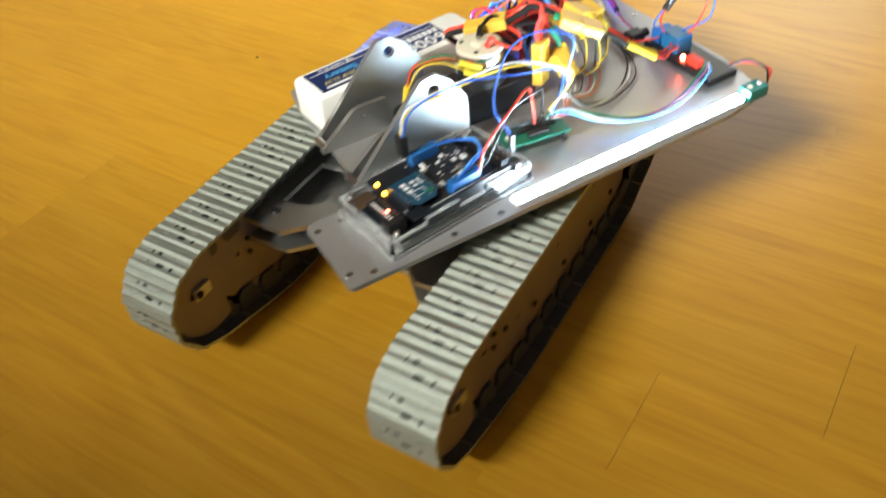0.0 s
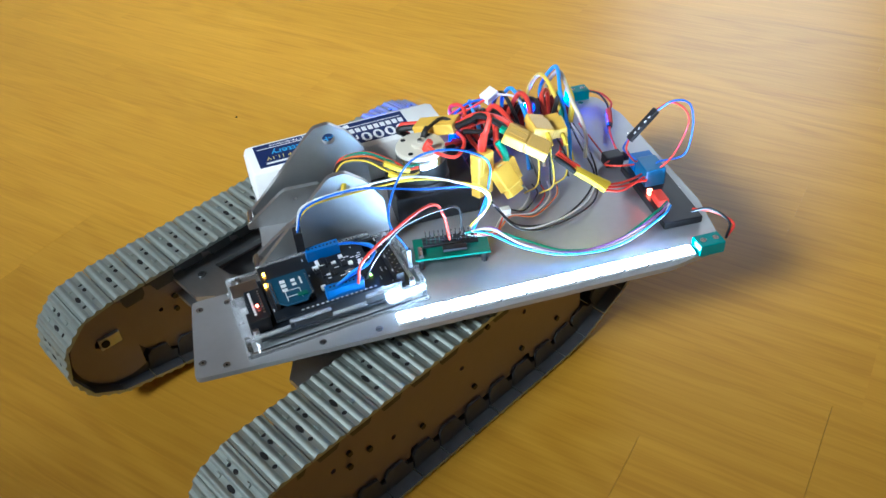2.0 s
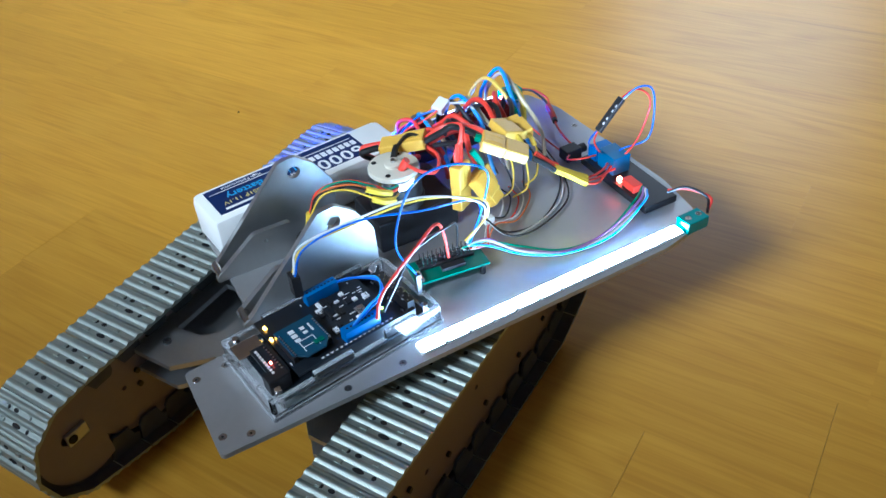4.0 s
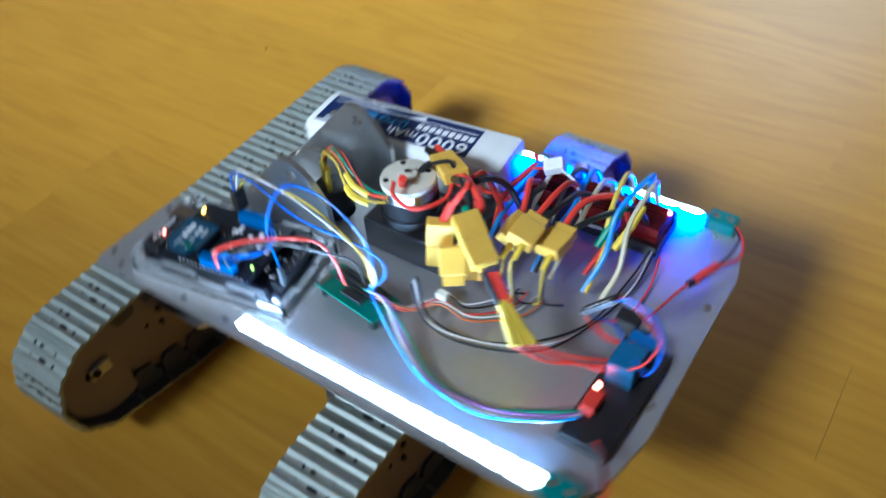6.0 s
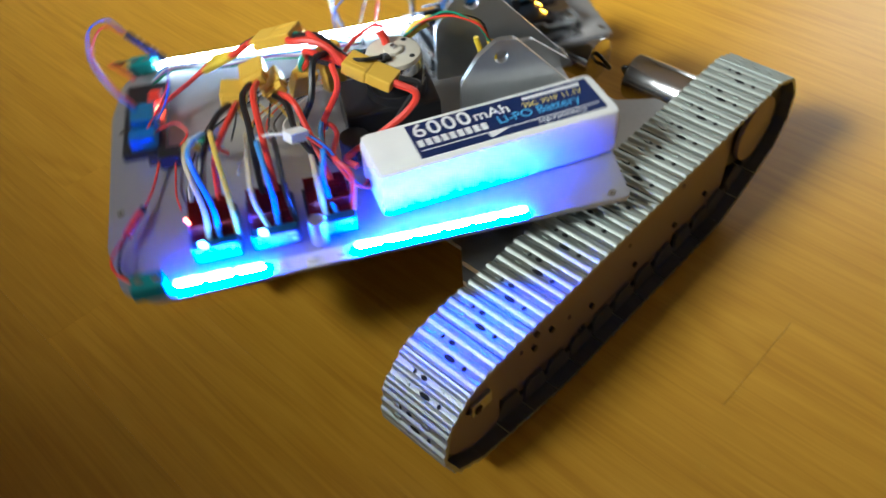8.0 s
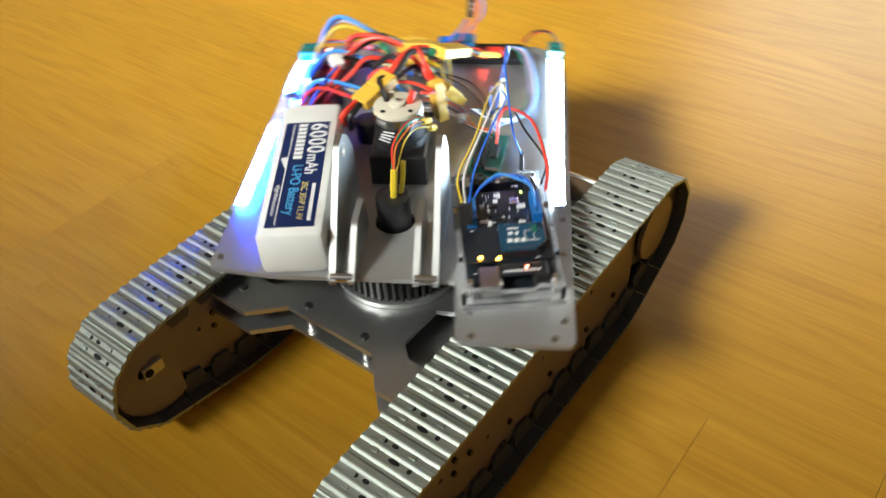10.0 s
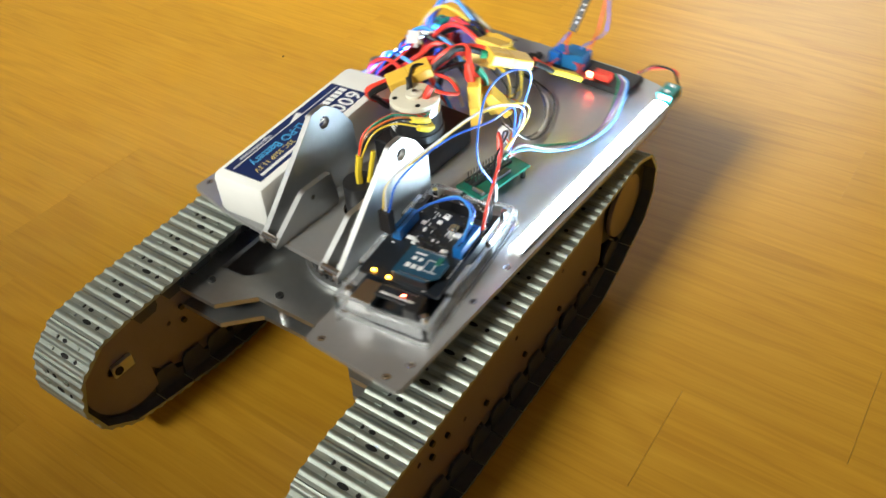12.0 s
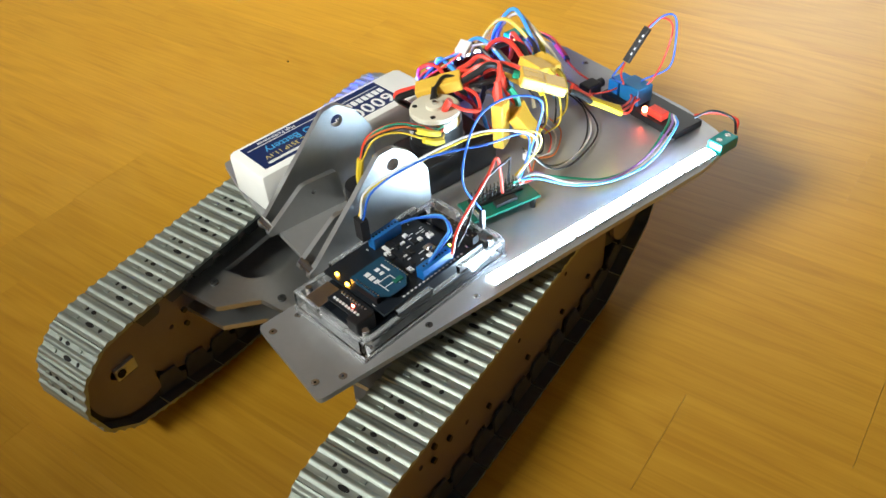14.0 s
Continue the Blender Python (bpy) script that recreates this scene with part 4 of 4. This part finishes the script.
lead([(97, 4, 30), (98, 10, 44), (88, 32, 54), (74, 60, 52), (66, 72, 40), (60, 74, 20)], 0.8, BLACK_WIRE, name="jumper_wire")
for k, mt in enumerate((BLUE_WIRE, SKY_WIRE)):
    lead([(95 - k, -16 + k, 26), (90, -2, 32), (84, 10, 31), (70, 12, 30), (60, 2 + k * 3, 28), (54, -8, 26)], 0.8, mt, name="jumper_wire")
# ribbon from the pin board to the relay
for k, mt in enumerate((GREEN_WIRE, VIOLET_WIRE, WHITE_WIRE, SKY_WIRE)):
    o = (k - 1.5) * 1.6
    lead([(63, 78 + o, 20), (66 + o, 92, 20), (76 + o, 112, 11), (88 + o, 138, 5.5 + 0.4 * k), (90 + o, 172, 6), (82 + o, 204, 15), (72 + o, 218, 14)], 0.8, mt, name="ribbon_wire")
# thin wires lying on the plate
part("small_plug", box(bmesh.new(), 37, 112, 10, 5, 7, 5, 0.4), WHITE, harness, "small white plug")
for k, mt in enumerate((WHITE_WIRE, BLACK_WIRE, RED, WHITE_WIRE, BROWN_WIRE)):
    o = (k - 2) * 2.0
    lead([(62 + o * 0.3, 82 + o, 16), (56, 96 + o, 9), (46 + o, 106, 7), (37 + o, 114, 8), (36 + o, 130 + o, 4), (20 + o, 148 + 2 * o, 3), (4, 150 + 3 * o, 3)], 0.6, mt, name="signal_wire")
for k, mt in enumerate((BLACK_WIRE, WHITE_WIRE, BLACK_WIRE)):
    o = k * 3.2
    lead([(44 + o, 100, 26), (52 + o, 116, 9), (50 + o, 142, 3), (34 + o, 172 + o, 2.5), (6, 190 + o, 2.5), (-30, 196 + o, 4), (-58, 199 + o * 0.4, 8)], 0.7, mt, name="signal_wire")
lead([(-56, 206, 8), (-36, 210, 3), (-14, 209, 4), (-5, 208, 6)], 0.7, RED, name="signal_wire")
part("barrel_plug", cyl(box(bmesh.new(), -3, 211, 6, 11, 14, 9, 1.0), -3, 220, 6, 3.6, 8, "y", 14), BLACK, harness, "black barrel plug")
lead([(2, 206, 8), (12, 200, 12), (20, 206, 14), (18, 218, 12)], 0.7, RED, name="signal_wire")
lead([(-6, 218, 6), (-26, 222, 4), (-42, 227, 5), (-52, 231, 6)], 0.9, RED, name="strip_lead")
sleeve([(-50, 230, 6), (-58, 233, 7), (-68, 237, 7)], 2.6, RED, "red heat shrink")
sleeve([(-46, 228, 6), (-50, 230, 6)], 2.3, BLACK_WIRE)
twin([(-67, 237, 7), (-82, 243, 6), (-96, 240, 7), (-106, 233, 7)], 0.9, (RED, BLACK_WIRE), 2, "strip_lead")
twin([(82, 230, 12), (92, 240, 16), (104, 246, 13), (111, 240, 8)], 0.9, (RED, BLACK_WIRE), 3, "strip_lead")
# the jumper loop that stands over the relay
LOOP_PLUG = put(39.6, 209.8, 59.5, 0, -40, 5)
part("loop_plug", box(bmesh.new(), 0, 0, 0, 5.2, 3, 27, 0.3), BLACK, harness, "black in-line jumper plug", LOOP_PLUG)
for z in (-7, -3, 3, 7):
    part("plug_window", box(bmesh.new(), 1.2 if z % 2 else -1.2, -1.6, z, 1.0, 0.4, 1.8), INK, harness, "", LOOP_PLUG)
for k, mt in enumerate((RED, BLUE_WIRE)):
    o = k * 3
    lead([(40 + o * 0.5, 219, 70), (43 + o, 227, 74 + o), (45 + o, 237 + o, 70 + o), (43 + o, 242 + o, 55), (42 + o, 236 + o, 33), (40 - o * 2, 229, 20), (28 + o * 3, 226, 14)], 0.68, mt, name="jumper_wire")
    lead([(38 - o * 0.4, 201, 48), (35 - o * 2, 202, 36), (27 - o * 3, 212, 22), (18 + o * 4, 222, 16)], 0.68, mt, name="jumper_wire")
part("capacitor", cyl(bmesh.new(), -99, 131, 9.5, 5.0, 18, "z", 20, bevel=0.8), ALU, harness, "silver upright capacitor", smooth=True)
part("capacitor", cyl(bmesh.new(), -33, 98, 9, 9.5, 18, "z", 24, bevel=1.2), BLACK, harness, "black round capacitor", smooth=True)

# ---- floor planks ----
ROW, ORIGIN = 0.0898, 0.0672
LEAN = pose(0, 0, 0, 0, 0, -0.6)
JOINTS = {-3: (-0.307, 0.28), -1: (-0.365, 0.2155), 0: (0.3265, -0.25), 3: (-0.326, 0.25), 4: (-0.731, -0.12)}
prng = random.Random(11)
PLANKS = {}
near = []
for r in range(-30, 42):
    y0 = ORIGIN + r * ROW
    if y0 < Y0 - 0.1 or y0 > Y1 + 0.05:
        continue
    cuts = sorted(JOINTS.get(r, (prng.uniform(-0.5, 0.0), prng.uniform(0.05, 0.5))))
    a = cuts[0]
    while a > X0:
        a -= prng.choice((0.46, 0.55, 0.58, 0.64))
        cuts.append(a)
    a = max(cuts)
    while a < X1:
        a += prng.choice((0.46, 0.55, 0.58, 0.64))
        cuts.append(a)
    cuts.sort()
    for c0, c1 in zip(cuts, cuts[1:]):
        c0, c1 = max(c0, X0 - 0.1), min(c1, X1 + 0.1)
        if c1 - c0 > 0.05:
            near.append((c0, c1, y0))
rest_bm = bmesh.new()
for c0, c1, y0 in near:
    key = round((c1 - c0) * 1000)
    if math.hypot((c0 + c1) / 2 + 0.15, y0 - 0.25) > 1.35:
        box(rest_bm, (c0 + c1) * 500, (y0 + ROW / 2) * 1000, -3, key - 0.03, ROW * 1000 - 0.04, 6)
        continue
    if key not in PLANKS:
        bm = bmesh.new()
        box(bm, 0, 0, -3, key - 0.03, ROW * 1000 - 0.04, 6)
        PLANKS[key] = mesh_of("plank", bm, LAMINATE)
    ob = new("plank", PLANKS[key])
    ob.parent = floor
    ob.matrix_basis = LEAN @ pose((c0 + c1) / 2, y0 + ROW / 2, 0)
far_planks = new("far_planks", mesh_of("far_planks", rest_bm, LAMINATE))
far_planks.parent = floor
far_planks.matrix_basis = LEAN
tagged(far_planks, kind="stuff")
speck = cyl(bmesh.new(), 0, 0, 0.5, 1.6, 1.0, "z", 7, r2=0.8)
speck_ob = new("crumb", mesh_of("crumb", speck, HOLE))
speck_ob.location = (-0.3604, 0.2836, 0)
tagged(speck_ob, "tiny dark crumb on the laminate floor", "crumb")


# ---- what moves ----
def chassis_at(t):
    for (t0, *a), (t1, *b) in zip(CHASSIS, CHASSIS[1:]):
        if t0 <= t <= t1:
            k = (t - t0) / (t1 - t0)
            return [u + (v - u) * k for u, v in zip(a, b)]
    return list(CHASSIS[-1][1:])


def turret_at(t):
    for (t0, a), (t1, b) in zip(TURRET, TURRET[1:]):
        if t0 <= t <= t1:
            return a + (b - a) * (t - t0) / (t1 - t0)
    return TURRET[-1][1]


def motions():
    times = sorted({r[0] for r in CHASSIS} | {r[0] for r in TURRET} | {t for t, _ in CAMERA_ROWS})
    ground = [(t, pose(*chassis_at(t)[:2], 0, 0, 0, chassis_at(t)[2])) for t in times]
    walk(chassis, ground)
    turned = [(t, m @ pose(0, 0, 0, 0, 0, turret_at(t))) for t, m in ground]
    walk(platform, turned)
    for ob, m in [(battery, BATTERY), (motor, MOTOR), (board, BOARD), (relay, RELAY), (pcb, PCB), (harness, put(0, 0, Z))] + DRIVERS:
        m = m.copy()
        m.translation *= MM
        walk(ob, [(t, g @ m) for t, g in turned])
    # the links run round their loops as the chassis drives
    steps = [t for t in times if t <= 4.1] + [14.0]
    run = {-1: [0.0], 1: [0.0]}
    for t0, t1 in zip(steps, steps[1:]):
        a, b = chassis_at(t0), chassis_at(t1)
        h = radians((a[2] + b[2]) / 2)
        ahead = -math.sin(h) * (b[0] - a[0]) + math.cos(h) * (b[1] - a[1])
        for side in (-1, 1):
            run[side].append(run[side][-1] + (ahead + side * TRACK_X * MM * radians(b[2] - a[2])) * 1000)
    for ob, side, s in links:
        walk(ob, [(t, on_loop(s + d, side * TRACK_X)) for t, d in zip(steps, run[side])])


motions()
